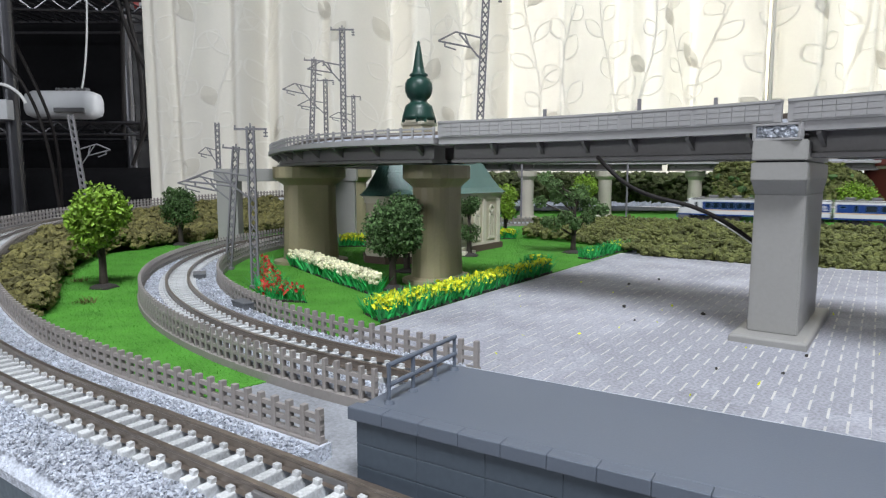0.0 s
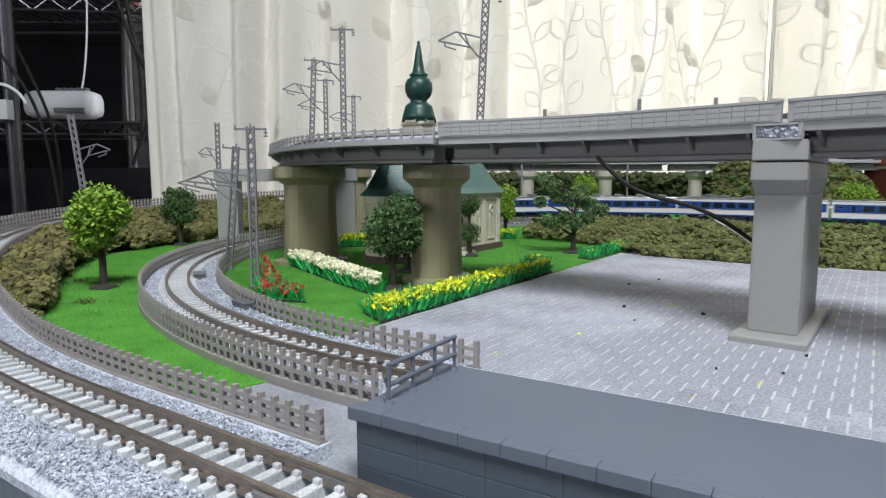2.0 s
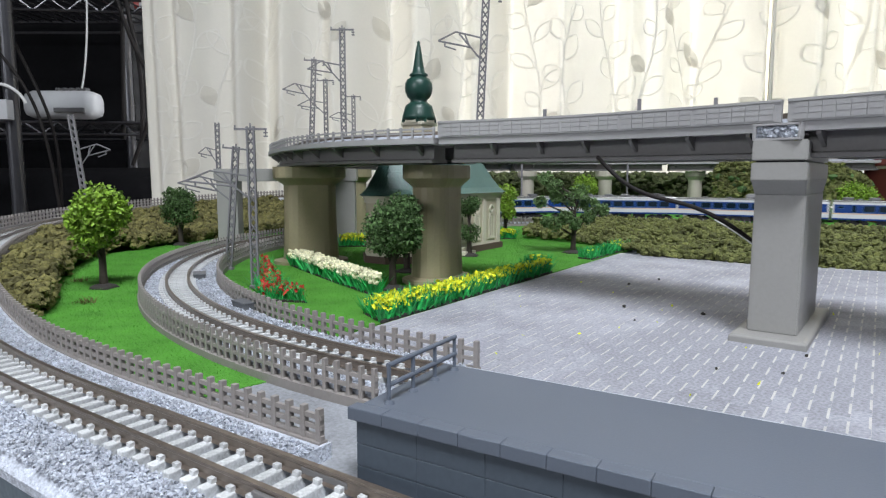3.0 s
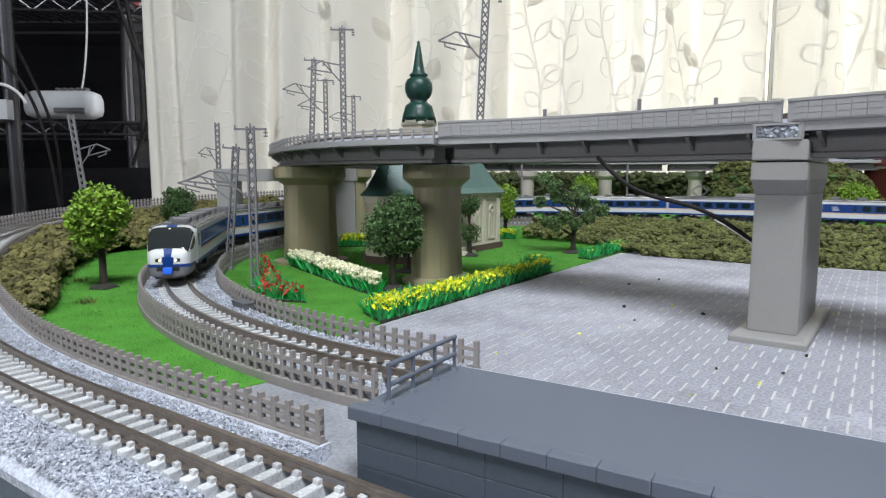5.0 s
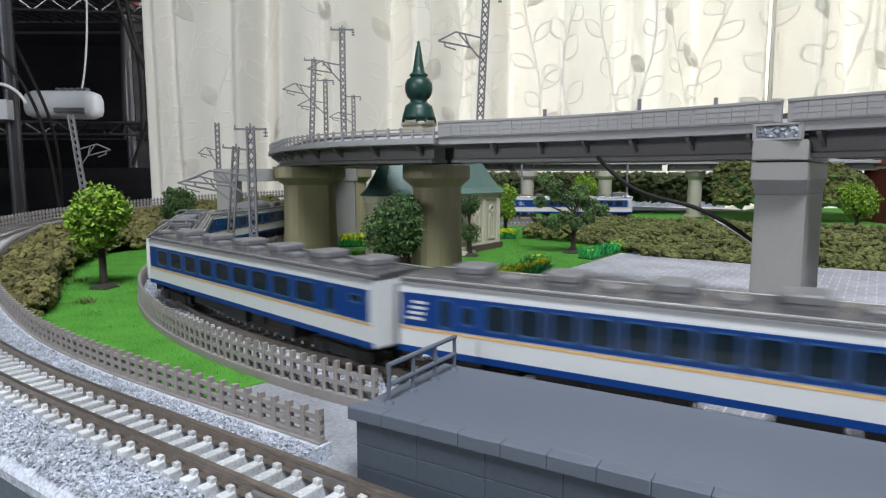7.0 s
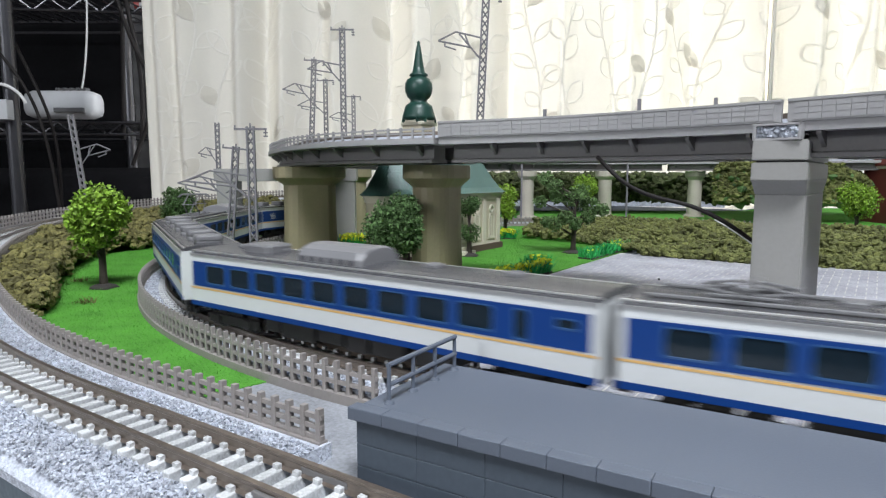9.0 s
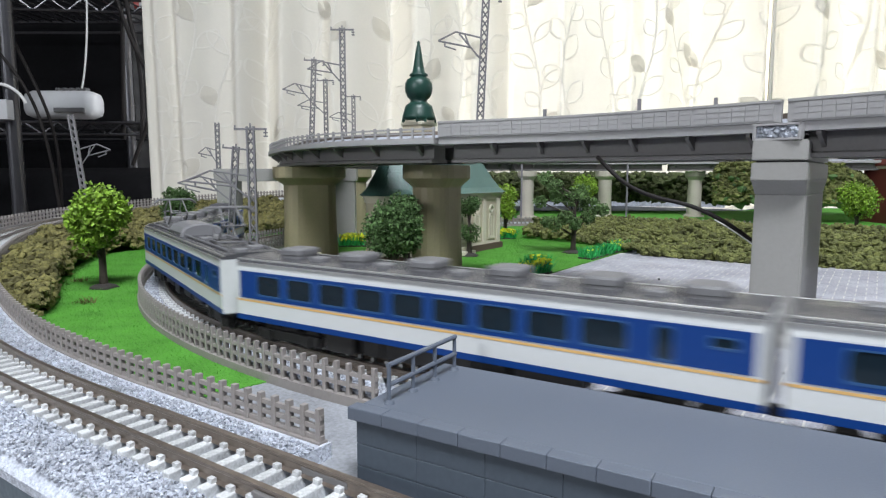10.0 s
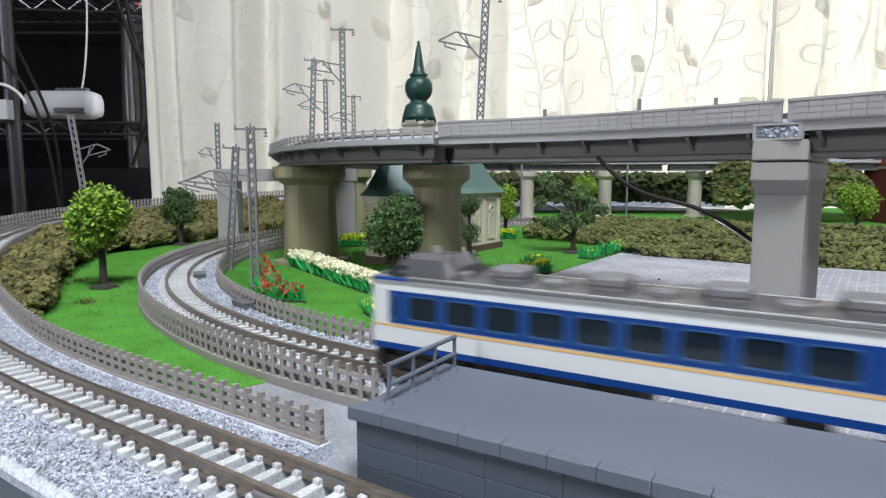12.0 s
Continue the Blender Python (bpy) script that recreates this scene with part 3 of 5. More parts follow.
def bridge_joint():
    """The open end frames over the near pier, filled with loose ballast."""
    t = thing("bridge_joint", "grey end frames over the pier with loose glittering ballast", "bridge joint", at=(-26.2, 214.4, 0.3), rz=-13)
    bm = bmesh.new()
    for x0, x1, z0, z1 in ((-6.8, 6.8, 61.9, 62.6), (-6.8, -5.9, 62.6, 66.8), (5.9, 6.8, 62.6, 66.8), (-6.8, 6.8, 66.2, 66.9)):
        box(bm, x0, x1, -2.2, 0.8, z0, z1, 0.12)
    part("frame", bm, M_GREY, t)
    rng = np.random.default_rng(77)
    n = 420
    p = np.c_[rng.uniform(-5.7, 5.7, n), rng.uniform(-1.6, 1.0, n), rng.uniform(62.8, 66.0, n)]
    v, f = scatter(p, rng.uniform(0.4, 0.9, (n, 1)), random_turns(rng, n), ICO_V, ICO_F, 0.3, rng)
    tagged(raw("ballast", v, f, M_BALLAST, t), kind="stuff")


bridge_joint()

# ---- the express train ----
GAUGE_Z = 7.0
PITCH = 130.5
HALF = 64.0


def side_ring(w, zb, zt, n=5.0, k=28):
    """A rounded-box cross-section as (across, height) points."""
    zc, h = (zb + zt) / 2, (zt - zb) / 2
    out = []
    for i in range(k):
        a = 2 * math.pi * i / k
        c, s = math.cos(a), math.sin(a)
        out.append((w * math.copysign(abs(c) ** (2 / n), c), zc + h * math.copysign(abs(s) ** (2 / n), s)))
    return out


NOSE = ((44.0, 9.70, 6.6, 24.3), (51.0, 9.70, 6.4, 23.4), (54.0, 9.6, 5.4, 23.1), (57.0, 9.45, 2.6, 22.4), (59.5, 9.25, 2.2, 21.2), (62.5, 9.0, 2.1, 19.2),
        (65.2, 8.75, 2.0, 17.0), (67.4, 8.45, 2.0, 15.2), (69.2, 7.6, 2.1, 13.4), (70.3, 6.6, 2.3, 11.9), (70.9, 5.4, 2.8, 10.6))


def nose_at(x):
    xs = [r[0] for r in NOSE]
    return [float(np.interp(x, xs, [r[i] for r in NOSE])) for i in (1, 2, 3)]


def patch(bm, x0, x1, a0, a1, lift=0.15, nx=8, na=10, n=5.0):
    """A sheet that lies on the nose between two places along it and two angles round it, with a little thickness."""
    grid = []
    for i in range(nx + 1):
        x = x0 + (x1 - x0) * i / nx
        w, zb, zt = nose_at(x)
        zc, h = (zb + zt) / 2, (zt - zb) / 2
        row = []
        for j in range(na + 1):
            a = radians(a0 + (a1 - a0) * j / na)
            c, s = math.cos(a), math.sin(a)
            row.append(bm.verts.new((x + lift * 0.7, (w + lift) * math.copysign(abs(c) ** (2 / n), c), zc + (h + lift) * math.copysign(abs(s) ** (2 / n), s))))
        grid.append(row)
    for p, q in zip(grid, grid[1:]):
        for j in range(na):
            bm.faces.new((p[j], p[j + 1], q[j + 1], q[j]))


def nose_layer(parent, name, z0, z1, mat, label):
    """The slice of the nose shell between two heights."""
    bm = bmesh.new()
    loft(bm, [[(x, y, z) for y, z in side_ring(w, zb, zt, 5.0, 44)] for x, w, zb, zt in NOSE[1:]])
    for z, up in ((z0, False), (z1, True)):
        geom = bm.verts[:] + bm.edges[:] + bm.faces[:]
        bmesh.ops.bisect_plane(bm, geom=geom, plane_co=(0, 0, z), plane_no=(0, 0, 1), clear_outer=up, clear_inner=not up)
    return part(name, bm, mat, parent, label, smooth=True)


def bogie(t, x):
    bm = bmesh.new()
    for s in (-1, 1):
        box(bm, x - 11.5, x + 11.5, s * 6.6 - 0.7, s * 6.6 + 0.7, 1.6, 4.2, 0.2)
        for dx in (-7, 7):
            box(bm, x + dx - 1.6, x + dx + 1.6, s * 7.3 - 0.5, s * 7.3 + 0.5, 1.2, 4.0, 0.2)
    box(bm, x - 3, x + 3, -6, 6, 2, 6.0, 0.3)
    b = part("bogie", bm, M_UNDER, t)
    for dx in (-7, 7):
        bm = bmesh.new()
        for s in (-1, 1):
            rod(bm, (x + dx, s * 4.1, 2.85), (x + dx, s * 5.3, 2.85), 2.85, 16)
        rod(bm, (x + dx, -5, 2.85), (x + dx, 5, 2.85), 0.6, 8)
        part("wheelset", bm, M_UNDER, b)


def underframe(t, rng, x0, x1):
    x = x0
    while x < x1 - 6:
        w = rng.uniform(6, 15)
        if rng.random() < 0.95:
            bm = bmesh.new()
            d = rng.uniform(6.5, 8.6)
            box(bm, x, min(x + w, x1), -d, d, rng.uniform(1.6, 2.8), 6.4, 0.3)
            part("equipment_box", bm, M_UNDER, t)
        x += w + rng.uniform(0.6, 1.6)


def slab(t, name, mat, x0, x1, z0, z1, proud, label=""):
    """A painted band on both sides of the body."""
    bm = bmesh.new()
    for s in (-1, 1):
        lo, hi = sorted((s * 9.4, s * (9.72 + proud)))
        box(bm, x0, x1, lo, hi, z0, z1)
    return part(name, bm, mat, t, label)


def pane_outline(u0, u1, a, b, r=0.9, k=4):
    """A window outline with rounded corners, as (along, height) points."""
    out = []
    for cx, cz, start in ((u1 - r, b - r, 0), (u0 + r, b - r, 90), (u0 + r, a + r, 180), (u1 - r, a + r, 270)):
        for i in range(k + 1):
            q = radians(start + 90 * i / k)
            out.append((cx + r * math.cos(q), cz + r * math.sin(q)))
    return out


def windows(x0, x1, spans, body):
    """The blue band with window openings; each pane sits back in its rounded frame."""
    z0, z1 = 12.5, 19.7
    bm = bmesh.new()
    for s in (-1, 1):
        lo, hi = sorted((s * 9.4, s * 9.92))
        low, top = min(a for _, _, a, _ in spans), max(b for _, _, _, b in spans)
        box(bm, x0, x1, lo, hi, z0, low)
        box(bm, x0, x1, lo, hi, top, z1)
        edge = x0
        for u0, u1, a, b in spans + [(x1, x1, low, top)]:
            if u0 > edge:
                box(bm, edge, u0, lo, hi, low, top)
            if u1 > u0 and a > low:
                box(bm, u0, u1, lo, hi, low, a)
            if u1 > u0 and b < top:
                box(bm, u0, u1, lo, hi, b, top)
            edge = u1
    part("blue_band", bm, M_BLUE, body, "deep blue window band")
    for s in (-1, 1):
        for u0, u1, a, b in spans:
            bm = bmesh.new()
            lo, hi = sorted((s * 9.5, s * 9.80))
            box(bm, u0 - 0.1, u1 + 0.1, lo, hi, a - 0.1, b + 0.1)
            pane = part("window", bm, M_WINDOW, body)
            outer, inner = pane_outline(u0 - 0.15, u1 + 0.15, a - 0.15, b + 0.15, 0.5), pane_outline(u0 + 0.22, u1 - 0.22, a + 0.3, b - 0.15)
            bm = bmesh.new()
            rows = [[bm.verts.new((x, s * d, z)) for x, z in o] for o, d in ((outer, 9.74), (outer, 9.98), (inner, 9.98), (inner, 9.74))]
            n = len(outer)
            for p, q in zip(rows, rows[1:]):
                for i in range(n):
                    bm.faces.new((p[i], p[(i + 1) % n], q[(i + 1) % n], q[i]))
            bmesh.ops.recalc_face_normals(bm, faces=bm.faces)
            part("window_frame", bm, M_FRAME, pane, "pale blue moulded window frame")


def roof_unit(t, x, kind, y=0.0):
    bm = bmesh.new()
    if kind == "big":
        loft(bm, [[(x + a * 4.1 * k, y + b * 4.6 * k, z) for a, b in ROUND] for k, z in ((0.96, 22.9), (0.96, 23.9), (1.0, 24.1), (1.0, 25.2), (0.93, 25.6))])
    else:
        loft(bm, [[(x + a * 2.2 * k, y + b * 2.1 * k, z) for a, b in ROUND] for k, z in ((1.0, 22.6), (1.0, 23.9), (0.9, 24.2))])
    part("air_conditioner" if kind == "big" else "ventilator", bm, M_ROOFBOX, t)


def roof_hood(t, x0, x1):
    """A long arched cooling hood that follows the roof, with louvre ribs on its flanks."""
    ring = [(-7.6, 22.7), (-7.4, 24.6), (-6.2, 26.2), (-3.4, 27.2), (0, 27.5), (3.4, 27.2), (6.2, 26.2), (7.4, 24.6), (7.6, 22.7)]
    bm = bmesh.new()
    loft(bm, [[(x, y * k, 22.7 + (z - 22.7) * k) for y, z in ring] for x, k in ((x0, 0.9), (x0 + 1.2, 1.0), (x1 - 1.2, 1.0), (x1, 0.9))])
    hood = part("cooling_hood", bm, M_HOOD, t, "pale grey arched roof hood")
    for i in range(6):
        x = x0 + 3 + (x1 - x0 - 6) * i / 5
        bm = bmesh.new()
        for s in (-1, 1):
            lo, hi = sorted((s * 7.2, s * 7.75))
            box(bm, x - 0.9, x + 0.9, lo, hi, 23.2, 24.4, 0.1)
        part("louvre", bm, M_ROOF, hood)


ROUND = [(math.copysign(abs(math.cos(2 * math.pi * i / 16)) ** 0.5, math.cos(2 * math.pi * i / 16)),
          math.copysign(abs(math.sin(2 * math.pi * i / 16)) ** 0.5, math.sin(2 * math.pi * i / 16))) for i in range(16)]


def pantograph(t, x, up=0.0):
    """A diamond pantograph on four insulators; up is how far its head is raised."""
    bm = bmesh.new()
    for y in (-4, 4):
        rod(bm, (x - 6, y, 24.2), (x + 6, y, 24.2), 0.35)
        for dx in (-5.5, 5.5):
            rod(bm, (x + dx, y, 22.8), (x + dx, y, 24.4), 0.6)
    for dx in (-5.5, 5.5):
        rod(bm, (x + dx, -4, 24.2), (x + dx, 4, 24.2), 0.35)
    p = part("pantograph", bm, M_ROOFBOX, t, "raised grey diamond pantograph" if up else "folded grey pantograph")
    knee, head = 25.2 + up * 0.5, 26.2 + up
    for s in (-1, 1):
        for y in (-3.4, 3.4):
            bm = bmesh.new()
            rod(bm, (x + s * 1.6, y, 24.4), (x + s * 7.6, y * 0.9, knee), 0.32)
            rod(bm, (x + s * 7.6, y * 0.9, knee), (x + s * 0.9, y * 0.75, head), 0.28)
            part("arm", bm, M_ROOFBOX, p)
        bm = bmesh.new()
        rod(bm, (x + s * 7.6, -3.6, knee), (x + s * 7.6, 3.6, knee), 0.28)
        part("knee_bar", bm, M_ROOFBOX, p)
    for dx in (-1, 1):
        bm = bmesh.new()
        rod(bm, (x + dx, -6.4, head), (x + dx, 6.4, head), 0.42)
        for s in (-1, 1):
            rod(bm, (x + dx, s * 6.4, head), (x + dx, s * 8.2, head - 1.5), 0.36)
        part("contact_strip", bm, M_ROOFBOX, p)


def car_body(t, x0, x1):
    prof = [(-9.7, 6.6), (9.7, 6.6), (9.75, 8), (9.75, 20), (9.55, 21.7), (-9.55, 21.7), (-9.75, 20), (-9.75, 8)]
    bm = bmesh.new()
    loft(bm, [[(x, y, z) for y, z in prof] for x in (x0, x1)])
    body = part("body", bm, M_BODY, t, "glossy white painted body shell")
    roof = [(-9.62, 21.6), (9.62, 21.6), (9.3, 22.3), (8.1, 22.9), (5.4, 23.25), (0, 23.4), (-5.4, 23.25), (-8.1, 22.9), (-9.3, 22.3)]
    bm = bmesh.new()
    loft(bm, [[(x, y, z) for y, z in roof] for x in (x0 + 0.1, x1 - 0.1)])
    part("roof", bm, M_ROOF, t, "matt grey roof")
    # gutter strips; their silver also paints the bright highlight along the roof edge
    bm = bmesh.new()
    for s in (-1, 1):
        lo, hi = sorted((s * 9.5, s * 9.95))
        box(bm, x0 + 0.2, x1 - 0.2, lo, hi, 21.5, 21.95)
        lo, hi = sorted((s * 8.5, s * 9.05))
        box(bm, x0 + 0.2, x1 - 0.2, lo, hi, 22.45, 22.95, 0.12)
    part("gutter", bm, M_SILVER, t, "roof gutters, silver for the highlight along the roof edge")
    return body


def coupler(t, x, s):
    bm = bmesh.new()
    box(bm, min(x, x + s * 3.4), max(x, x + s * 3.4), -1.2, 1.2, 3.4, 5.0, 0.2)
    part("coupler", bm, M_UNDER, t)
    bm = bmesh.new()
    box(bm, min(x, x + s * 0.5), max(x, x + s * 0.5), -3.4, 3.4, 6.4, 20.5, 0.15)
    part("end_door", bm, M_ROOFBOX, t, "grey gangway end door")


def train_car(index):
    rng = random.Random(40 + index)
    first, last = index == 0, index == 6
    kind = ("white and blue express leading car with a raked panoramic cab" if first else
            "white and blue express rear car with a raised driving cab" if last else
            "white and blue express car with " + {2: "folded pantographs", 3: "a long arched roof hood", 5: "raised pantographs and a roof hood"}.get(index, "rounded roof units"))
    t = thing("train_car", kind, "train car", "cars of the express train")
    x0, x1 = -HALF + (5.0 if last else 0), (52.0 if first else HALF)
    body = car_body(t, x0, x1)
    slab(t, "skirt_band", M_BLUE, x0, x1, 6.5, 7.9, 0.1, "deep blue lower band")
    slab(t, "orange_line", M_ORANGE, x0 + 0.2, 42.0 if first else x1 - 0.2, 11.6, 12.1, 0.1, "thin orange line")
    if first:
        spans = [(-42.6 + i * 7.0, -37.4 + i * 7.0, 13.4, 18.9) for i in range(12)]
        windows(x0 + 0.6, 42.0, [(-53.4, -50.8, 12.8, 18.9), (-48.2, -45.3, 14.0, 18.0)] + spans, body)
        for s in (-1, 1):
            for u, _, _, _ in spans[1:]:
                lo, hi = sorted((s * 9.9, s * 9.96))
                bm = bmesh.new()
                box(bm, u - 1.6, u - 0.2, lo, hi, 13.3, 19.0)
                part("window_pillar", bm, M_STRIP, body, "dark pillar between the windows")
        for s in (-1, 1):
            for k in range(4):
                bm = bmesh.new()
                lo, hi = sorted((s * 9.9, s * 10.0))
                box(bm, x0 + 2.2 + k * 0.5, x0 + 6.4 + k * 0.3, lo, hi, 13.9 + k * 1.2, 14.5 + k * 1.2)
                part("emblem_bar", bm, M_BODY, body)
        for s in (-1, 1):
            bm = bmesh.new()
            lo, hi = sorted((s * 9.5, s * 9.85))
            box(bm, 46.2, 48.6, lo, hi, 13.8, 19.2, 0.05)
            part("cab_door_window", bm, M_WINDOW, body)
        nose = nose_layer(t, "nose", 7.9, 99, M_BODY, "rounded white nose")
        nose_layer(nose, "nose_band", 6.6, 7.9, M_BLUE, "deep blue line round the nose")
        nose_layer(nose, "nose_skirt", -9, 6.6, M_ROOFBOX, "grey lower nose skirt")
        bm = bmesh.new()
        patch(bm, 56.6, 68.4, 29, 151, 0.18, 8, 18)
        part("windscreen", bm, M_CABIN, nose, "large dark raked windscreen", smooth=True)
        for a, b in ((4, 24), (156, 176)):
            bm = bmesh.new()
            patch(bm, 57.2, 66.6, a, b, 0.12, 6, 4)
            for v in bm.verts:
                if v.co.z < 13.6:
                    v.co.z = 13.6
            part("side_window", bm, M_CABIN, nose, smooth=True)
        for a, b in ((25, 28.5), (151.5, 155)):
            bm = bmesh.new()
            patch(bm, 57.2, 68.8, a, b, 0.26, 8, 2)
            part("pillar", bm, M_BODY, nose)
        bm = bmesh.new()
        patch(bm, 51.4, 56.6, 88.7, 91.3, 0.12, 3, 6)
        patch(bm, 68.5, 70.9, 88.7, 91.3, 0.2, 4, 6)
        part("nose_stripe", bm, M_BLUE, nose, "deep blue centre stripe")
        bm = bmesh.new()
        box(bm, 70.6, 71.1, -2.1, 2.1, 7.6, 11.0, 0.1)
        part("front_panel", bm, M_BLUE, nose, "deep blue centre panel")
        bm = bmesh.new()
        box(bm, 69.4, 71.0, -4.6, 4.6, 4.9, 7.0, 0.3)
        part("coupler_recess", bm, M_BLACK, nose)
        for s in (-1, 1):
            bm = bmesh.new()
            box(bm, 69.6, 71.05, s * 3.4 - 1.5, s * 3.4 + 1.5, 8.9, 10.3, 0.15)
            hl = part("lamp_housing", bm, M_BLACK, nose)
            bm = bmesh.new()
            rod(bm, (70.9, s * 3.0, 9.6), (71.2, s * 3.0, 9.6), 0.55, 12)
            part("headlight", bm, M_LAMPON, hl, "lit warm headlight")
        bm = bmesh.new()
        box(bm, 57.6, 58.2, -0.9, 0.1, 21.75, 22.25, 0.1)
        part("top_light", bm, M_LAMPON, nose, "lit warm marker light behind the windscreen")
        bm = bmesh.new()
        box(bm, 64.0, 69.6, -5.6, 5.6, 1.6, 4.6, 0.4)
        part("front_skirt", bm, M_UNDER, nose)
        bm = bmesh.new()
        box(bm, 70.2, 73.6, -1.9, 1.9, 3.8, 6.6, 0.6)
        part("dummy_coupler", bm, M_BRIGHTBLUE, t, "bright blue plastic coupler block")
        bm = bmesh.new()
        rod(bm, (53.5, 0, 24.2), (53.5, 0, 27.5), 0.35, 6, 0.2)
        part("aerial", bm, M_ROOFBOX, t)
        coupler(t, x0, -1)
    else:
        a0, a1 = x0 + 1.4, x1 - 1.4
        if last:
            a0 += 3
            spans = [(-54.0, -52.4, 13.2, 18.9)] + [(-49.4 + i * 9.4, -41.8 + i * 9.4, 13.5, 18.8) for i in range(9)] + [(37.0, 39.4, 12.8, 18.9)]
            for s in (-1, 1):
                for k in range(4):
                    bm = bmesh.new()
                    lo, hi = sorted((s * 9.9, s * 10.0))
                    box(bm, 49.6 + k * 0.4, 54.2 + k * 0.2, lo, hi, 14.2 + k * 1.0, 14.7 + k * 1.0)
                    part("emblem_bar", bm, M_BODY, body)
        else:
            spans = [(-56.0 + i * 11.1, -47.2 + i * 11.1, 13.5, 18.8) for i in range(9)] + [(46.4, 49.6, 12.8, 18.9), (55.4, 60.0, 16.2, 18.2)]
        windows(a0, a1, spans, body)
        if last:
            hump_ring = ((-9.2, 21.8), (9.2, 21.8), (8.7, 24.0), (6.8, 26.6), (3.4, 27.6), (-3.4, 27.6), (-6.8, 26.6), (-8.7, 24.0))
            bm = bmesh.new()
            loft(bm, [[(x, y, 21.8 + (z - 21.8) * k) for y, z in hump_ring] for x, k in ((x0 + 1.6, 0.12), (x0 + 5.6, 0.86), (x0 + 7.2, 1.0), (x0 + 17, 1.0), (x0 + 19.5, 0.6))])
            hump = part("cab_hump", bm, M_ROOF, t, "raised grey driving cab with a raked windscreen")
            bm = bmesh.new()
            box(bm, x0 - 0.1, x0 + 9.0, -9.9, 9.9, 21.4, 22.5, 0.3)
            part("cab_line", bm, M_BLUE, hump, "deep blue line under the cab windows")
            bm = bmesh.new()
            q = [bm.verts.new(p) for p in ((x0 + 2.0, -8.2, 22.6), (x0 + 2.0, 8.2, 22.6), (x0 + 5.1, 6.6, 26.0), (x0 + 5.1, -6.6, 26.0))]
            w = [bm.verts.new((v.co.x + 0.6, v.co.y, v.co.z)) for v in q]
            bm.faces.new(q)
            bm.faces.new(w[::-1])
            for i in range(4):
                bm.faces.new((q[i], w[i], w[(i + 1) % 4], q[(i + 1) % 4]))
            bmesh.ops.recalc_face_normals(bm, faces=bm.faces)
            part("windscreen", bm, M_CABIN, hump)
            for s in (-1, 1):
                bm = bmesh.new()
                e = [bm.verts.new((x, s * (y + d), z)) for d in (0.12, -0.5) for x, y, z in ((x0 + 4.2, 9.0, 22.7), (x0 + 8.6, 9.05, 22.7), (x0 + 8.6, 8.0, 25.2), (x0 + 5.8, 8.0, 25.2))]
                bm.faces.new(e[:4])
                bm.faces.new(e[4:][::-1])
                for i in range(4):
                    bm.faces.new((e[i], e[4 + i], e[4 + (i + 1) % 4], e[(i + 1) % 4]))
                bmesh.ops.recalc_face_normals(bm, faces=bm.faces)
                part("cab_window", bm, M_CABIN, hump)
            bm = bmesh.new()
            rod(bm, (x0 + 11, 0, 27.4), (x0 + 11, 0, 29.0), 0.8, 10)
            part("roof_light", bm, M_SILVER, hump, "small silver roof light")
            for s in (-1, 1):
                bm = bmesh.new()
                rod(bm, (x0 - 0.3, s * 6.8, 10.5), (x0 + 0.3, s * 6.8, 10.5), 1.0, 10)
                part("tail_light", bm, M_REDPLASTIC, t)
            bm = bmesh.new()
            box(bm, x0 - 0.4, x0 + 2, -8.6, 8.6, 2.6, 6.6, 0.4)
            part("skirt", bm, M_UNDER, t)
        else:
            coupler(t, x0, -1)
        coupler(t, x1, 1)
    for x in (-48.0, 48.0 if not first else 44.0):
        bogie(t, x)
    underframe(t, rng, -34, 32)
    if index in (2, 5):
        for x in (-44, 36):
            pantograph(t, x, 8.5 if index == 5 else 0.0)
        for x in (-28, 14, 54):
            roof_unit(t, x, "small", 3.0)
            roof_unit(t, x + 6, "small", -3.0)
        bm = bmesh.new()
        for y in (-6.0, 6.0):
            rod(bm, (-60, y, 23.6), (58, y, 23.6), 0.4, 6)
        part("roof_cable", bm, M_ROOFBOX, t)
        if index == 2:
            for x in (-14, 2, 22):
                roof_unit(t, x, "big")
    if index in (3, 5):
        roof_hood(t, -20, 3)
    if index == 3:
        for x in (-52, -36, 18, 40):
            roof_unit(t, x, "small", 2.0)
        bm = bmesh.new()
        loft(bm, [[(-40 + a * 6 * k, b * 5.0 * k, z) for a, b in ROUND] for k, z in ((1.0, 22.9), (1.0, 25.0), (0.94, 25.4))])
        part("air_conditioner", bm, M_ROOFBOX, t)
    if index in (0, 1, 4, 6):
        for i, x in enumerate((-50, -29, -8, 13, 34, 53)):
            if not (first and i == 5) and not (last and i == 0):
                roof_unit(t, x, "big")
            if i < 5:
                roof_unit(t, x + 10.5, "small", -3.4)
    return t


CARS = [train_car(i) for i in range(7)]
for piece in CARS[0].children_recursive:
    # the cab is short: draw its nose in
    for v in piece.data.vertices:
        if v.co.x > 0.051:
            v.co.x = 0.051 + (v.co.x - 0.051) * 0.72


FRONT = (2670.3, 873.43, 99.67, -10.75, -43.19)


def front_place(t):
    """How far along the inner loop the train's nose is at t seconds."""
    u = (t - 6) / 6
    return sum(c * u ** i for i, c in enumerate(FRONT))


def car_pose(index, t):
    mid = front_place(t) - 65.2 - index * PITCH
    a, b = INNER.at(mid - 48), INNER.at(mid + 48)
    c = (a + b) / 2
    return mm(c[0], c[1], GAUGE_Z, 0, 0, math.degrees(math.atan2(b[1] - a[1], b[0] - a[0])))


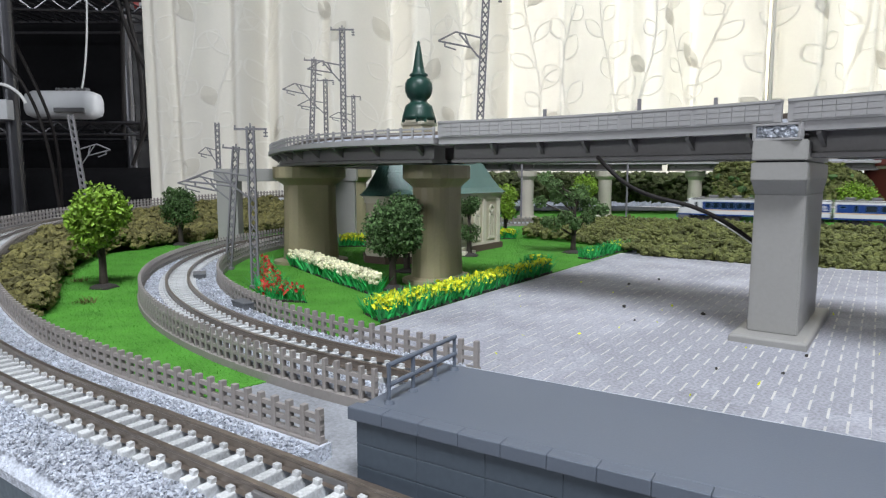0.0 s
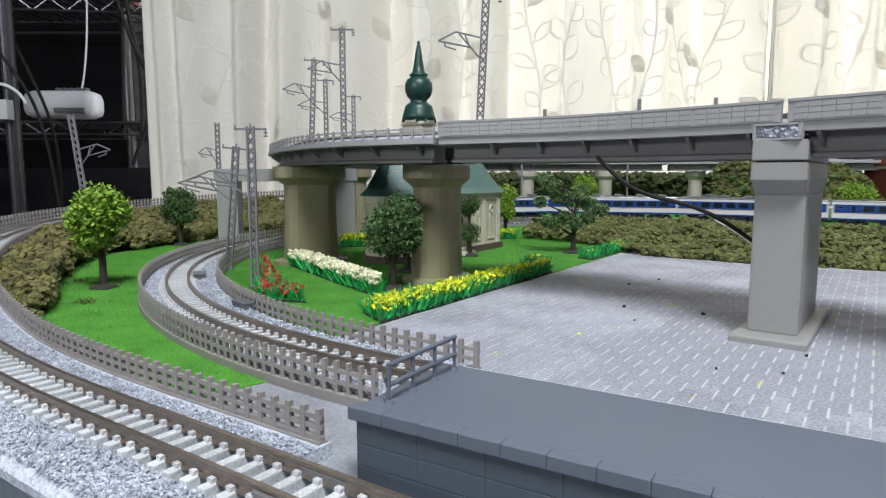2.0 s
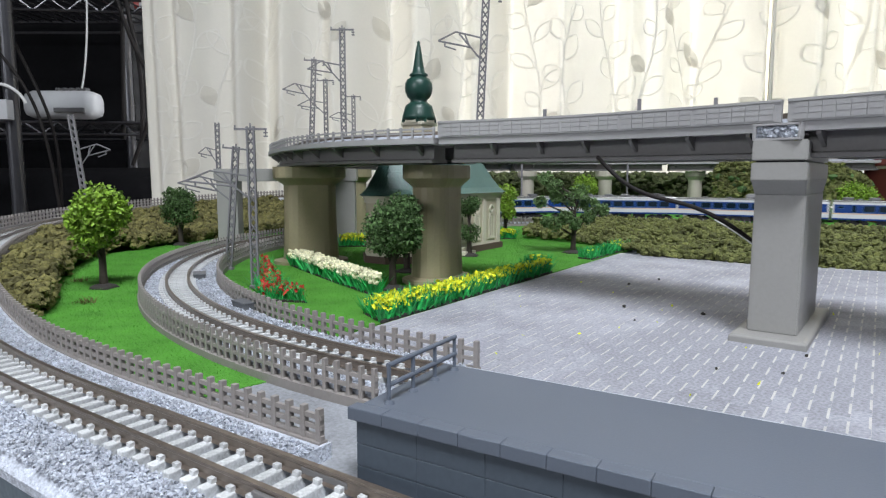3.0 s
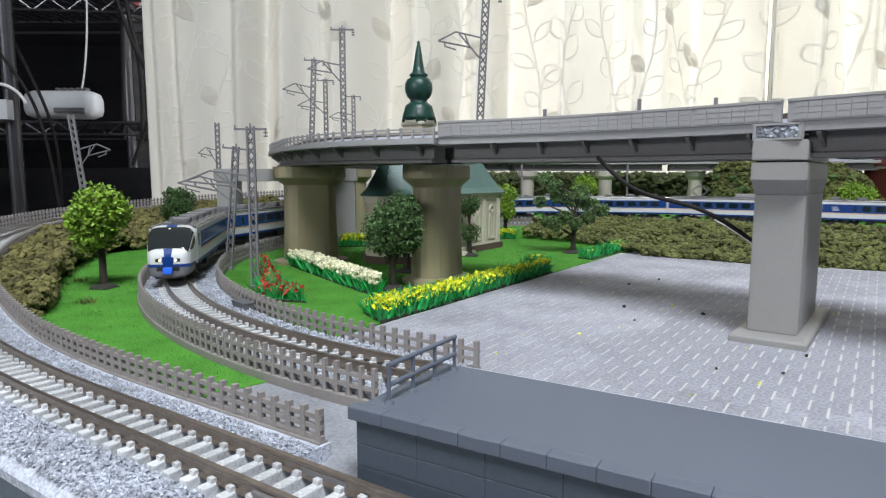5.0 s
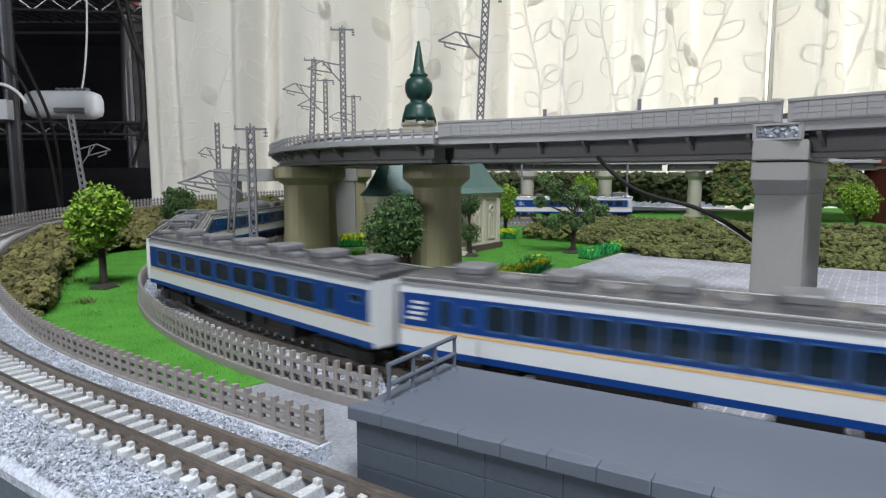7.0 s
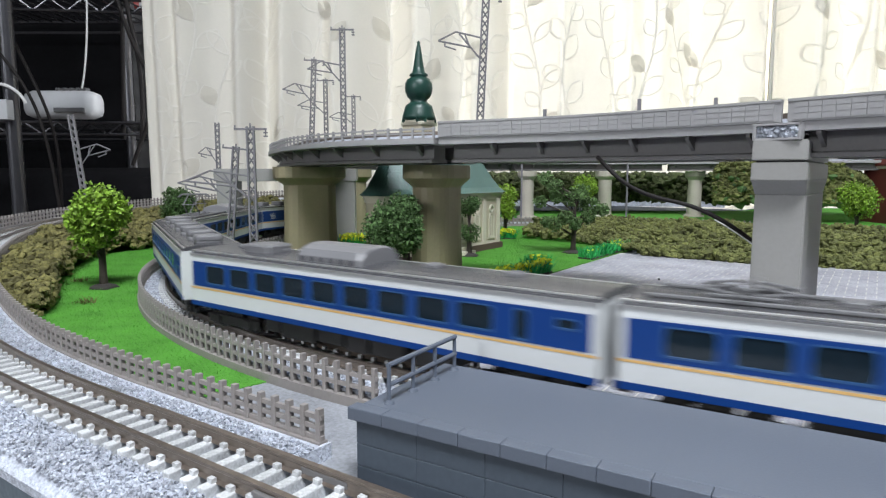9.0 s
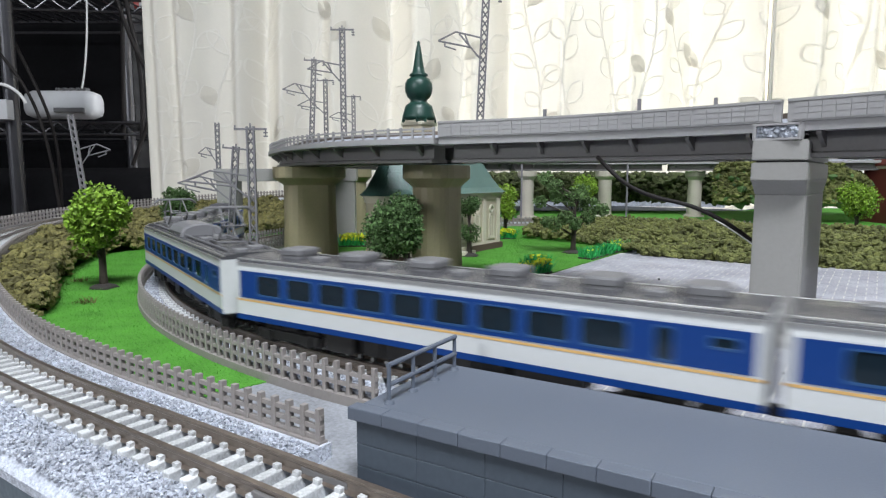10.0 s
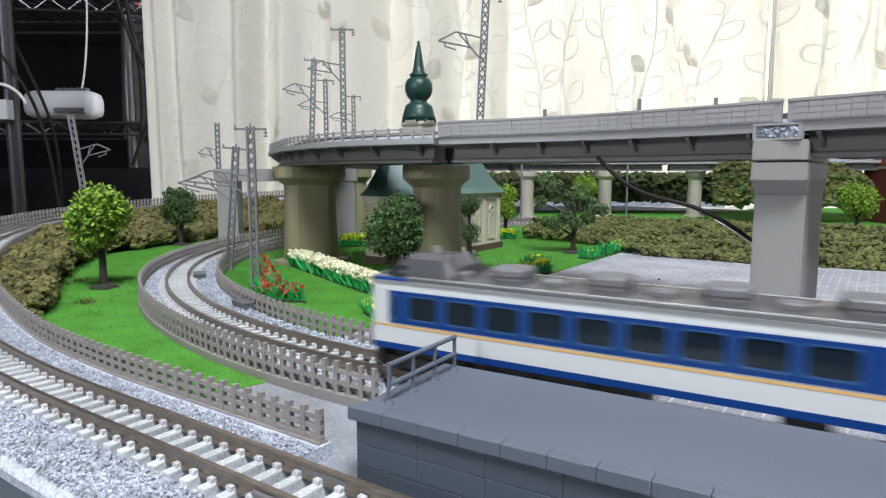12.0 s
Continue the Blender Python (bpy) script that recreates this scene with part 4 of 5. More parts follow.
def motions():
    for i, car in enumerate(CARS):
        walk(car, [(k * 0.2, car_pose(i, k * 0.2)) for k in range(61)])

# ---- curtain behind the layout ----


def along(r, d, z):
    """A place r to the right and d ahead of the camera's stand, in the room's square."""
    return (0.8235 * r - 0.5673 * d, 0.5673 * r + 0.8235 * d, z)


# stretches of cloth that turn away from the lamp, between the broad bright folds
FOLDS = ((-505, -492), (-464, -446), (-362, -351), (-312, -276), (-208, -191), (-96, -55), (32, 47), (116, 193), (300, 318), (456, 538), (580, 622), (700, 722),
         (800, 850), (930, 955), (1040, 1100), (1190, 1215), (1330, 1390), (1480, 1500))


def _fold_table():
    rs, ds, d = [-560.0], [0.0], 0.0
    for a, b in FOLDS:
        drop = min(100.0, 2.0 * (b - a))
        rs += [a, b]
        ds += [d + drop * 0.5, d - drop * 0.5]
        d = 0.0
    return np.array(rs + [1600.0]), np.array(ds + [0.0])


FOLD_R, FOLD_D = _fold_table()


def curtain_at(r):
    k = np.linspace(-5, 5, 7)
    base = float(np.mean(np.interp(r + k, FOLD_R, FOLD_D)))
    return 1130 + base + 7 * math.sin(r / 23.0 + 1.2 * math.sin(r / 61.0)) + 3.5 * math.sin(r / 9.3 + 2.0) * (0.5 + 0.5 * math.sin(r / 57.0))


def curtain(r0, r1, shift):
    v, f = [], []
    n = int((r1 - r0) / 4)
    zs = np.linspace(-420, 1300, 44)
    for i in range(n + 1):
        for z in zs:
            r = r0 + (r1 - r0) * i / n
            sway = 6 * math.sin(z / 260.0 + r / 190.0)
            v.append(along(r + sway, curtain_at(r) - shift + 5 * math.sin(z / 150.0 + r / 40.0), z))
    k = len(zs)
    for i in range(n):
        for j in range(k - 1):
            a = i * k + j
            f.append((a, a + k, a + k + 1, a + 1))
    ob = raw("curtain", v, f, M_CURTAIN, None, smooth=True)
    m = ob.modifiers.new("thickness", "SOLIDIFY")
    m.thickness = 0.0015
    return tagged(ob, "ivory curtain with raised leaf embroidery hanging in folds", "curtain", "curtains")


CURTAIN_SPANS = ((-522, 590, 0), (536, 1500, 24))
CURTAINS = [curtain(a, b, sh) for a, b, sh in CURTAIN_SPANS]

# ---- foam hedges and banks ----


def inside(x, y, poly):
    hit = np.zeros(len(x), bool)
    for (x0, y0), (x1, y1) in zip(poly, poly[1:] + poly[:1]):
        cross = ((y0 > y) != (y1 > y)) & (x < (x1 - x0) * (y - y0) / (y1 - y0 + 1e-9) + x0)
        hit ^= cross
    return hit


def sample(poly, n, rng):
    p = np.array(poly)
    out = np.zeros((0, 2))
    while len(out) < n:
        q = rng.uniform(p.min(0), p.max(0), (n * 2, 2))
        out = np.vstack([out, q[inside(q[:, 0], q[:, 1], poly)]])
    return out[:n]


def foam(name, poly, height, n, size, seed, mat, label):
    """A bank of ground foam: many uneven lumps heaped to the given height, which may be a function of the place."""
    rng = np.random.default_rng(seed)
    q = sample(poly, n, rng)
    top = np.array([height(x, y) for x, y in q]) if callable(height) else np.full(n, float(height))
    ripple = np.array([noise.noise(Vector((x / 22.0, y / 22.0, seed))) + 0.5 * noise.noise(Vector((x / 8.0, y / 8.0, seed))) for x, y in q])
    z = top * rng.uniform(0.35, 1.0, n) + ripple * np.minimum(4.6, top * 0.5)
    s = rng.uniform(0.6, 1.25, (n, 1)) * size * np.array([1.1, 1.1, 0.9]) * rng.uniform(0.8, 1.2, (n, 3))
    z = np.maximum(z, s[:, 2] * 0.4)
    v, f = scatter(np.c_[q, z], s, random_turns(rng, n), ICO_V, ICO_F, 0.42, rng)
    m = n * 3
    k = rng.integers(0, n, m)
    d = random_turns(rng, m)[:, :, 0]
    d[:, 2] = np.abs(d[:, 2])
    v2, f2 = scatter(np.c_[q, z][k] + d * s[k] * rng.uniform(0.8, 1.15, (m, 1)), rng.uniform(0.5, 1.1, (m, 1)) * size * 0.55, random_turns(rng, m), LEAF_V, LEAF_F)
    v, f = np.vstack([v, v2]), list(f) + list(f2 + len(v))
    return tagged(raw(name, v, f, mat), label, "hedge", kind="stuff")


def rise_left(x, y):
    """The bank climbs from the verge to the raised outer track."""
    s = OUTER.near(x, y)
    p = OUTER.at(s)
    d = math.hypot(p[0] - x, p[1] - y) - 17
    return 3.0 + (p[2] + 2.5) * max(0.0, 1 - d / 70.0) + 5.5 * min(1.0, max(0.0, d) / 12.0)


BANK = [(-238, 97), (-262, 114), (-294, 128), (-322, 144), (-373, 179), (-411, 212), (-418, 240), (-432, 280), (-442, 324), (-452, 400), (-450, 500), (-530, 560)] + \
    [tuple(OUTER.at(s, -19)[:2]) for s in np.linspace(OUTER.near(-640, 520), OUTER.near(-242, 74), 22)]
foam("hedge_bank", BANK, rise_left, 25000, 1.9, 5, M_FOAM, "olive foam bushes covering the bank under the raised track")
FARHEDGE = [(-126, 404), (-60, 402), (5, 414), (330, 440), (330, 640), (-100, 634), (-215, 622), (-268, 570), (-240, 462), (-160, 440)]
foam("hedge_far", FARHEDGE, lambda x, y: 5.0 + 5.0 * min(1.0, max(0.0, (y - 430) / 60.0)), 24000, 1.8, 6, M_FOAMGREEN, "olive foam hedge between the paving and the far track")
foam("hedge_edge", [(-126, 402), (5, 411), (330, 436), (330, 448), (5, 424), (-126, 414)], 3.5, 2600, 1.5, 7, M_FOAMGREEN, "low brighter olive foam edging along the paving")
WOOD = [(-150, 738), (-122, 728), (-60, 765), (-8, 812), (-15, 870), (-115, 850), (-158, 790)]
foam("wood_bank", WOOD, lambda x, y: 12 + 58 * math.sqrt(max(0.0, 1 - ((x + 92) / 100.0) ** 2)), 17000, 2.7, 8, M_FOAMGREEN, "tall olive and green foam wood behind the far track")
foam("wood_clumps", WOOD, lambda x, y: 18 + 48 * math.sqrt(max(0.0, 1 - ((x + 92) / 95.0) ** 2)), 1400, 3.8, 9, M_DARKLEAF, "dark green foam clumps in the wood")
foam("far_bank", [(-470, 740), (-380, 800), (-220, 890), (-90, 930), (-80, 990), (-250, 990), (-430, 900), (-520, 800)], 52, 8500, 4.2, 10, M_FOAMDARK, "dark green foam bank behind the far viaduct")
foam("far_bank", [(-100, 930), (420, 950), (420, 1000), (-100, 985)], 40, 6000, 3.6, 14, M_FOAMDARK, "dark green foam bank along the board's far edge")
ground_sheet("ground_far", [(-330, 676), (-104, 674), (330, 674), (430, 700), (430, 1150), (-148, 1150), (-160, 1000), (-240, 940), (-430, 800), (-400, 700)], 0.8, M_GRASS, "green turf strip behind the far track", "lawn")

# ---- grass blades and ballast grains ----


def blades(name, poly, n, seed):
    rng = np.random.default_rng(seed)
    q = sample(poly, n, rng)
    h = rng.uniform(0.4, 1.05, n)
    v, f = scatter(np.c_[q, np.full(n, 0.5)], np.c_[h * 1.1, h * 1.1, h], upright_turns(rng, n, 0.5), BLADE_V, BLADE_F)
    tagged(raw(name, v, f, M_GRASS), "fine bright green static grass blades", "grass", kind="stuff")


blades("grass_lawn", GRASS_IN, 60000, 11)
blades("grass_verge", GRASS_OUT, 42000, 12)

OCT_V = np.array([(1, 0, 0), (-1, 0, 0), (0, 1, 0), (0, -1, 0), (0, 0, 1), (0, 0, -1)], float)
OCT_F = np.array([(0, 2, 4), (2, 1, 4), (1, 3, 4), (3, 0, 4), (2, 0, 5), (1, 2, 5), (3, 1, 5), (0, 3, 5)])


def grains(name, line, s0, s1, lo, hi, n, seed, z, size=0.55):
    rng = np.random.default_rng(seed)
    s, o = rng.uniform(s0, s1, n), rng.uniform(lo, hi, n)
    p = np.array([line.at(a, b, z + rng.uniform(-0.25, 0.2) - (1.25 if abs(b) < 7.7 else 0.0)) for a, b in zip(s, o)])
    v, f = scatter(p, rng.uniform(0.55, 1.25, (n, 1)) * size, random_turns(rng, n), OCT_V, OCT_F, 0.3, rng)
    tagged(raw(name, v, f, M_BALLAST), "glittering light grey ballast grains beside and between the sleepers", "gravel", kind="stuff")


grains("ballast_grains", OUTER, S_OUT, S_OUT + 190, -14, 18, 21000, 21, 3.85, 0.42)
grains("ballast_grains", OUTER, S_OUT - 90, S_OUT, -8, 18, 6000, 23, 3.5, 0.42)
grains("ballast_grains", INNER, S_LEFT + 20, S_FRONT + 20, -13, 16, 30000, 22, 3.95, 0.42)



def tuft(x, y, seed):
    rng = np.random.default_rng(seed)
    n = 60
    q = np.c_[rng.normal(x, 2.2, n), rng.normal(y, 2.2, n), np.full(n, 0.6)]
    v, f = scatter(q, rng.uniform(1.2, 2.6, (n, 1)), upright_turns(rng, n, 0.8), BLADE_V, BLADE_F)
    tagged(raw("grass_tuft", v, f, M_FOAM), "small brown dry tuft on the turf", "grass tuft", kind="stuff")


tuft(-318, 150, 61)
tuft(-262, 126, 62)

# ---- trees ----


def tree(x, y, high, crown_r, crown_lo, mat, label, seed, leaves=3600, leaf=1.5, lean=0.0, clumps=None, z=0.6):
    rng = np.random.default_rng(seed)
    t = thing("model_tree", label, "tree", "model trees", at=(x, y, z))
    bm = bmesh.new()
    lathe(bm, [(6.5, 0), (5.2, 0.9), (3.0, 1.7), (2.0, 2.0)], 14)
    for v in bm.verts:
        v.co.x *= 1 + 0.25 * math.sin(v.co.y * 1.7)
    part("root_mound", bm, M_SOIL, t, smooth=True)
    bm = bmesh.new()
    top = crown_lo + (high - crown_lo) * 0.55
    rod(bm, (0, 0, 1), (lean * 0.4, 0, top * 0.5), 1.9, 9, 1.45)
    rod(bm, (lean * 0.4, 0, top * 0.5 - 0.2), (lean, 0, top), 1.45, 9, 0.6)
    cz, rz = (crown_lo + high) / 2, (high - crown_lo) / 2
    centres = clumps or [(rng.uniform(-0.5, 0.5) * crown_r, rng.uniform(-0.5, 0.5) * crown_r, cz + rng.uniform(-0.45, 0.55) * rz, crown_r * rng.uniform(0.45, 0.7)) for _ in range(14)]
    for cx, cy, z1, r in centres[:12]:
        rod(bm, (lean * 0.6, 0, max(crown_lo * 0.8, z1 - r - 6)), (cx, cy, z1), 0.75, 6, 0.3)
    part("trunk", bm, M_BARK, t, "near-black moulded trunk and limbs")
    places, normals = [], []
    if clumps is None:
        centres = centres + [(0, 0, cz, crown_r * 0.8)]
    per = leaves // len(centres)
    for cx, cy, z1, r in centres:
        d = rng.normal(size=(per, 3))
        d /= np.linalg.norm(d, axis=1)[:, None]
        rad = r * rng.uniform(0.55, 1.06, (per, 1)) * (1 + 0.18 * np.sin(d[:, :1] * 7 + d[:, 2:] * 5))
        places.append(np.array([cx, cy, z1]) + d * rad * np.array([1, 1, 0.92]))
    p = np.vstack(places)
    if clumps is None:
        e = ((p[:, 0] / crown_r) ** 2 + (p[:, 1] / crown_r) ** 2 + ((p[:, 2] - cz) / rz) ** 2) ** 0.5
        rough = 1.0 + 0.13 * np.sin(p[:, 0] * 0.55 + seed) * np.sin(p[:, 1] * 0.6) + 0.10 * np.sin(p[:, 2] * 0.5 + p[:, 0] * 0.3) + rng.normal(0, 0.05, len(p))
        pull = np.where(e > rough, e / rough, 1.0)
        p = p / pull[:, None] * [1, 1, 0] + np.c_[np.zeros((len(p), 2)), cz + (p[:, 2] - cz) / pull]
    n = len(p)
    v, f = scatter(p, rng.uniform(0.7, 1.3, (n, 1)) * leaf, random_turns(rng, n), LEAF_V, LEAF_F)
    part_ob = raw("crown", v, f, mat, t, "dense crown of small moulded leaves")
    return t


tree(-291, 148, 49.0, 13.6, 13.5, M_LIME, "small round lime-green model tree with a dark trunk", 31, 5600, 2.2)
tree(-180, 221, 44.5, 14.3, 12.5, M_DARKLEAF, "dense dark green model tree beside the flower bed", 32, 10000, 1.6)
tree(-424, 274, 46, 13.5, 9, M_DARKLEAF, "dark green conical model tree beside the hedge", 33, 4200, 1.7)
tree(-166, 393, 54, 26, 14, M_MIDLEAF, "loose spreading green model tree on the lawn", 34, 5400, 1.7, 1.0,
     [(0.8235 * r - 0.5673 * d, 0.5673 * r + 0.8235 * d, h, q) for r, d, h, q in (
         (-18.5, 2, 49, 5.0), (-13, 0, 44, 5.6), (-11, 3, 37, 5.0), (-22.5, -2, 34, 4.2), (-3, 2, 36, 6.0), (4, -2, 40, 6.0), (12, 1, 31, 6.2), (18.5, -1, 28.5, 4.4),
         (-6, -3, 24, 5.0), (-13, -2, 19.5, 5.4), (0, -4, 20, 4.4), (9, -2, 24, 4.6), (5, 4, 33, 6.0), (-18, 0, 21, 3.8))])
tree(-262, 474, 47, 11, 8, M_LIME, "lime-green model tree behind the church", 35, 3000, 1.9)
tree(-282, 700, 53, 14.5, 24, M_LIME, "lime-green model tree beyond the far track", 36, 3200, 2.0)
tree(-17, 708, 46, 18.5, 8, M_LIME, "large round lime-green model tree beyond the far track", 37, 5200, 2.2)
tree(-206, 265, 51, 5.6, 8, M_DARKLEAF, "slender dark green model conifer between the pier and the church", 38, 2200, 1.5)

tree(-214.5, 341, 37.0, 6.5, 7, M_DARKLEAF, "small dark green two-tiered model shrub against the church wall", 39, 2000, 1.5, 0.0,
     [(0, 0, 14.5, 6.6), (-2.0, 0, 31.0, 6.0), (1.5, 1, 33.0, 5.0)])

# ---- flower beds ----


def flower_bed(name, poly, n, high, petal, petal_share, label, seed, fluffy=False):
    rng = np.random.default_rng(seed)
    t = thing(name, label, "flower bed", "flower beds")
    bm = bmesh.new()
    prism(bm, poly, 0.4, 1.5)
    part("soil_strip", bm, M_SOIL, t, "dark soil strip")
    q = sample(poly, n, rng)
    h = rng.uniform(0.55, 1.1, n) * high
    v, f = scatter(np.c_[q, np.full(n, 0.8)], np.c_[h * 0.7, h * 0.7, h], upright_turns(rng, n, 0.5), BLADE_V, BLADE_F)
    tagged(raw("leaves", v, f, M_STEM, t, "shiny plastic green leaves"), kind="stuff")
    m = int(n * petal_share)
    q = sample(poly, m, rng) + rng.normal(0, 0.6, (m, 2))
    z = high * rng.uniform(0.55, 1.05, m)
    if fluffy:
        # heads of puffy bloom, lumpy and uneven
        z = high * rng.uniform(0.72, 1.12, m)
        v, f = scatter(np.c_[q, z], rng.uniform(0.5, 1.15, (m, 1)), random_turns(rng, m), ICO_V, ICO_F, 0.45, rng)
    else:
        v, f = scatter(np.c_[q, z], rng.uniform(1.0, 2.0, (m, 1)), random_turns(rng, m), LEAF_V * 1.3, LEAF_F)
    tagged(raw("petals", v, f, petal, t), kind="stuff")
    return t


flower_bed("flower_bed", [(-140.5, 166), (-140.5, 306), (-148, 308), (-150, 200), (-156, 174)], 2400, 7.8, M_YELLOW, 0.62, "yellow flowers with green leaves edging the paving", 41)
flower_bed("flower_bed", [(-172, 201), (-178, 211), (-222, 232), (-272, 255), (-279, 252), (-277, 246), (-224, 222)], 1500, 8.2, M_WHITE, 1.0, "cream-white flowers over dark soil on the lawn", 42, True)
flower_bed("flower_bed", [(-188, 176), (-218, 190), (-290, 240), (-262, 214), (-236, 190), (-206, 168)], 2000, 6.8, M_RED, 0.2, "red flowers among green leaves by the fence", 43)
flower_bed("flower_bed", [(-142, 366), (-142, 438), (-150, 440), (-152, 368)], 800, 7.0, M_YELLOW, 0.03, "low bright green plants edging the paving", 44)
flower_bed("flower_bed", [(-318, 330), (-296, 346), (-304, 358), (-326, 344)], 500, 9.0, M_YELLOW, 1.0, "yellow flowering shrub by the church wall", 45)
flower_bed("flower_bed", [(-252, 442), (-240, 452), (-246, 462), (-258, 452)], 300, 8.0, M_YELLOW, 0.8, "yellow flowers behind the church", 46)
flower_bed("flower_bed", [(-150, 300), (-146, 312), (-154, 316), (-158, 304)], 200, 9.0, M_YELLOW, 0.1, "tall green plants at the bed's end", 47)

# ---- church ----


def church_plan(d):
    """The nave with its half-octagon apse towards the pier, as an outline grown by d."""
    c = math.tan(radians(22.5)) * d
    return [(17 + d, 50 + d), (-17 - d, 50 + d), (-17 - d, -54 - c), (-7 - c, -64 - d), (7 + c, -64 - d), (17 + d, -54 - c)]


def church():
    t = thing("church", "cream model church with teal tiled roof and green onion spire", "church", at=(-240.5, 345, 0.5))
    eave = 39.5
    bm = bmesh.new()
    prism(bm, church_plan(2.0), 0, 4.2)
    part("plinth", bm, M_PLINTH, t, "dark brown plinth")
    bm = bmesh.new()
    prism(bm, church_plan(0), 4.1, eave)
    walls = part("wall", bm, M_WALLCREAM, t)
    for z0, z1, d in ((eave - 4.4, eave - 1.8, 1.0), (eave - 1.8, eave, 2.0), (4.2, 6.0, 0.7)):
        bm = bmesh.new()
        prism(bm, church_plan(d), z0, z1)
        part("cornice", bm, M_TRIMCREAM, walls)
    # roof with bell-cast eaves, hipped at both ends
    def ring(k, z):
        # k: share of the way from the eaves to the ridge line
        out = []
        for x, y in church_plan(3.6):
            cy = max(-47.0, min(33.0, y))
            out.append((x * (1 - k), cy + (y - cy) * (1 - k), z))
        return out
    rings = [ring(k, z) for k, z in ((0.0, eave), (0.05, eave + 0.8), (0.18, eave + 3.6), (0.36, eave + 10.0), (0.64, eave + 21.5), (0.97, eave + 34.0))]
    bm = bmesh.new()
    loft(bm, rings)
    roof = part("roof", bm, M_TILE, t, "teal-green tiled roof with swept eaves")
    # courses of tiles on the apse and the garden slope
    tile = bmesh.new()
    box(tile, -0.8, 0.8, -0.16, 0.16, -0.95, 0.95)
    for v in tile.verts:
        if v.co.z < 0:
            v.co.y -= 0.12
            v.co.x *= 0.7
    first = part("roof_tile", tile, M_TILE, roof)
    count = 0
    for side in (3, 4):
        for r0, r1 in zip(rings[1:], rings[2:]):
            p0, q0, p1, q1 = Vector(r0[side]), Vector(r0[(side + 1) % 6]), Vector(r1[side]), Vector(r1[(side + 1) % 6])
            rows = max(1, int(((p1 + q1) / 2 - (p0 + q0) / 2).length / 1.75))
            for i in range(rows):
                a, b = p0.lerp(p1, (i + 0.5) / rows), q0.lerp(q1, (i + 0.5) / rows)
                n = max(1, int((b - a).length / 1.7))
                up = (((p1 + q1) - (p0 + q0)) / 2).normalized()
                along_row = (b - a).normalized()
                out = along_row.cross(up).normalized()
                rot = Matrix((along_row, -out, up)).transposed().to_4x4()
                for j in range(n):
                    if count >= 300:
                        break
                    c = a.lerp(b, (j + 0.5 + (0.25 if i % 2 else -0.25)) / n) + out * 0.08
                    ob = first if count == 0 else new("roof_tile", first.data)
                    ob.parent = roof
                    ob.matrix_basis = Matrix.Translation(c * S) @ rot
                    count += 1

    def arched(origin, turn, z0, w, h):
        """A tall round-headed window in a raised frame, with a small round light over it."""
        m = Matrix.Translation((*origin, 0)) @ Matrix.Rotation(radians(turn), 4, "Z")

        def place(a, d, z):
            return m @ Vector((d, a, z))
        outer = [(-w, 0), (w, 0)] + [(w * math.cos(radians(a)), h + w * math.sin(radians(a))) for a in range(0, 181, 20)]
        inner = [(x * 0.6, max(z, 0.8) if z < h else h + (z - h) * 0.6) for x, z in outer]
        bm = bmesh.new()
        rows = [[bm.verts.new(place(x, d, z0 + z)) for x, z in o] for o, d in ((outer, 0.0), (outer, 1.0), (inner, 1.0), (inner, 0.1))]
        for p, q in zip(rows, rows[1:]):
            for i in range(len(p)):
                k = (i + 1) % len(p)
                bm.faces.new((p[i], p[k], q[k], q[i]))
        bmesh.ops.recalc_face_normals(bm, faces=bm.faces)
        w1 = part("window", bm, M_TRIMCREAM, t)
        bm = bmesh.new()
        bm.faces.new([bm.verts.new(place(x * 0.99, 0.25, z0 + z)) for x, z in inner])
        part("pane", bm, M_CHURCHPANE, w1)
        bm = bmesh.new()
        zc, k = z0 + h + w + 2.4, 18
        rows = [[bm.verts.new(place(r * math.cos(2 * math.pi * i / k), d, zc + r * math.sin(2 * math.pi * i / k))) for i in range(k)] for r, d in ((3.0, 0.0), (3.0, 1.2), (1.7, 1.2), (1.7, 0.1))]
        for p, q in zip(rows, rows[1:]):
            for i in range(k):
                bm.faces.new((p[i], p[(i + 1) % k], q[(i + 1) % k], q[i]))
        bmesh.ops.recalc_face_normals(bm, faces=bm.faces)
        part("round_light", bm, M_TRIMCREAM, w1)
        bm = bmesh.new()
        bm.faces.new([bm.verts.new(place(1.75 * math.cos(2 * math.pi * i / k), 0.2, zc + 1.75 * math.sin(2 * math.pi * i / k))) for i in range(k)])
        part("round_pane", bm, M_CHURCHPANE, w1)
        for size, at in (((0.25, 0.3, 0.6, h + w * 0.5), 0.0), ((w + 0.9, 0.0, 1.3, 0.9), -0.9)):
            bm = bmesh.new()
            box(bm, size[1], size[1] + size[2], -size[0], size[0], z0 + at, z0 + at + size[3])
            bmesh.ops.transform(bm, matrix=m, verts=bm.verts)
            part("glazing_bar" if at == 0 else "sill", bm, M_TRIMCREAM, w1)

    for u in (-40.0, -20.5, -1.0, 19.0, 38.5):
        arched((17, u), 0, 8.5, 3.3, 14.0)
    arched((0, -64), -90, 8.5, 3.0, 14.0)
    arched((12, -59), -45, 8.5, 3.0, 14.0)
    for y in (-30.2, -10.7, 9.0, 28.7, 47.9):
        bm = bmesh.new()
        box(bm, 16.6, 18.0, y - 2.0, y + 2.0, 4.2, eave - 2.0, 0.2)
        part("pilaster", bm, M_TRIMCREAM, walls)
    # side door steps against the garden wall
    bm = bmesh.new()
    box(bm, 19.2, 26, -9.5, 4, 0, 3.0, 0.2)
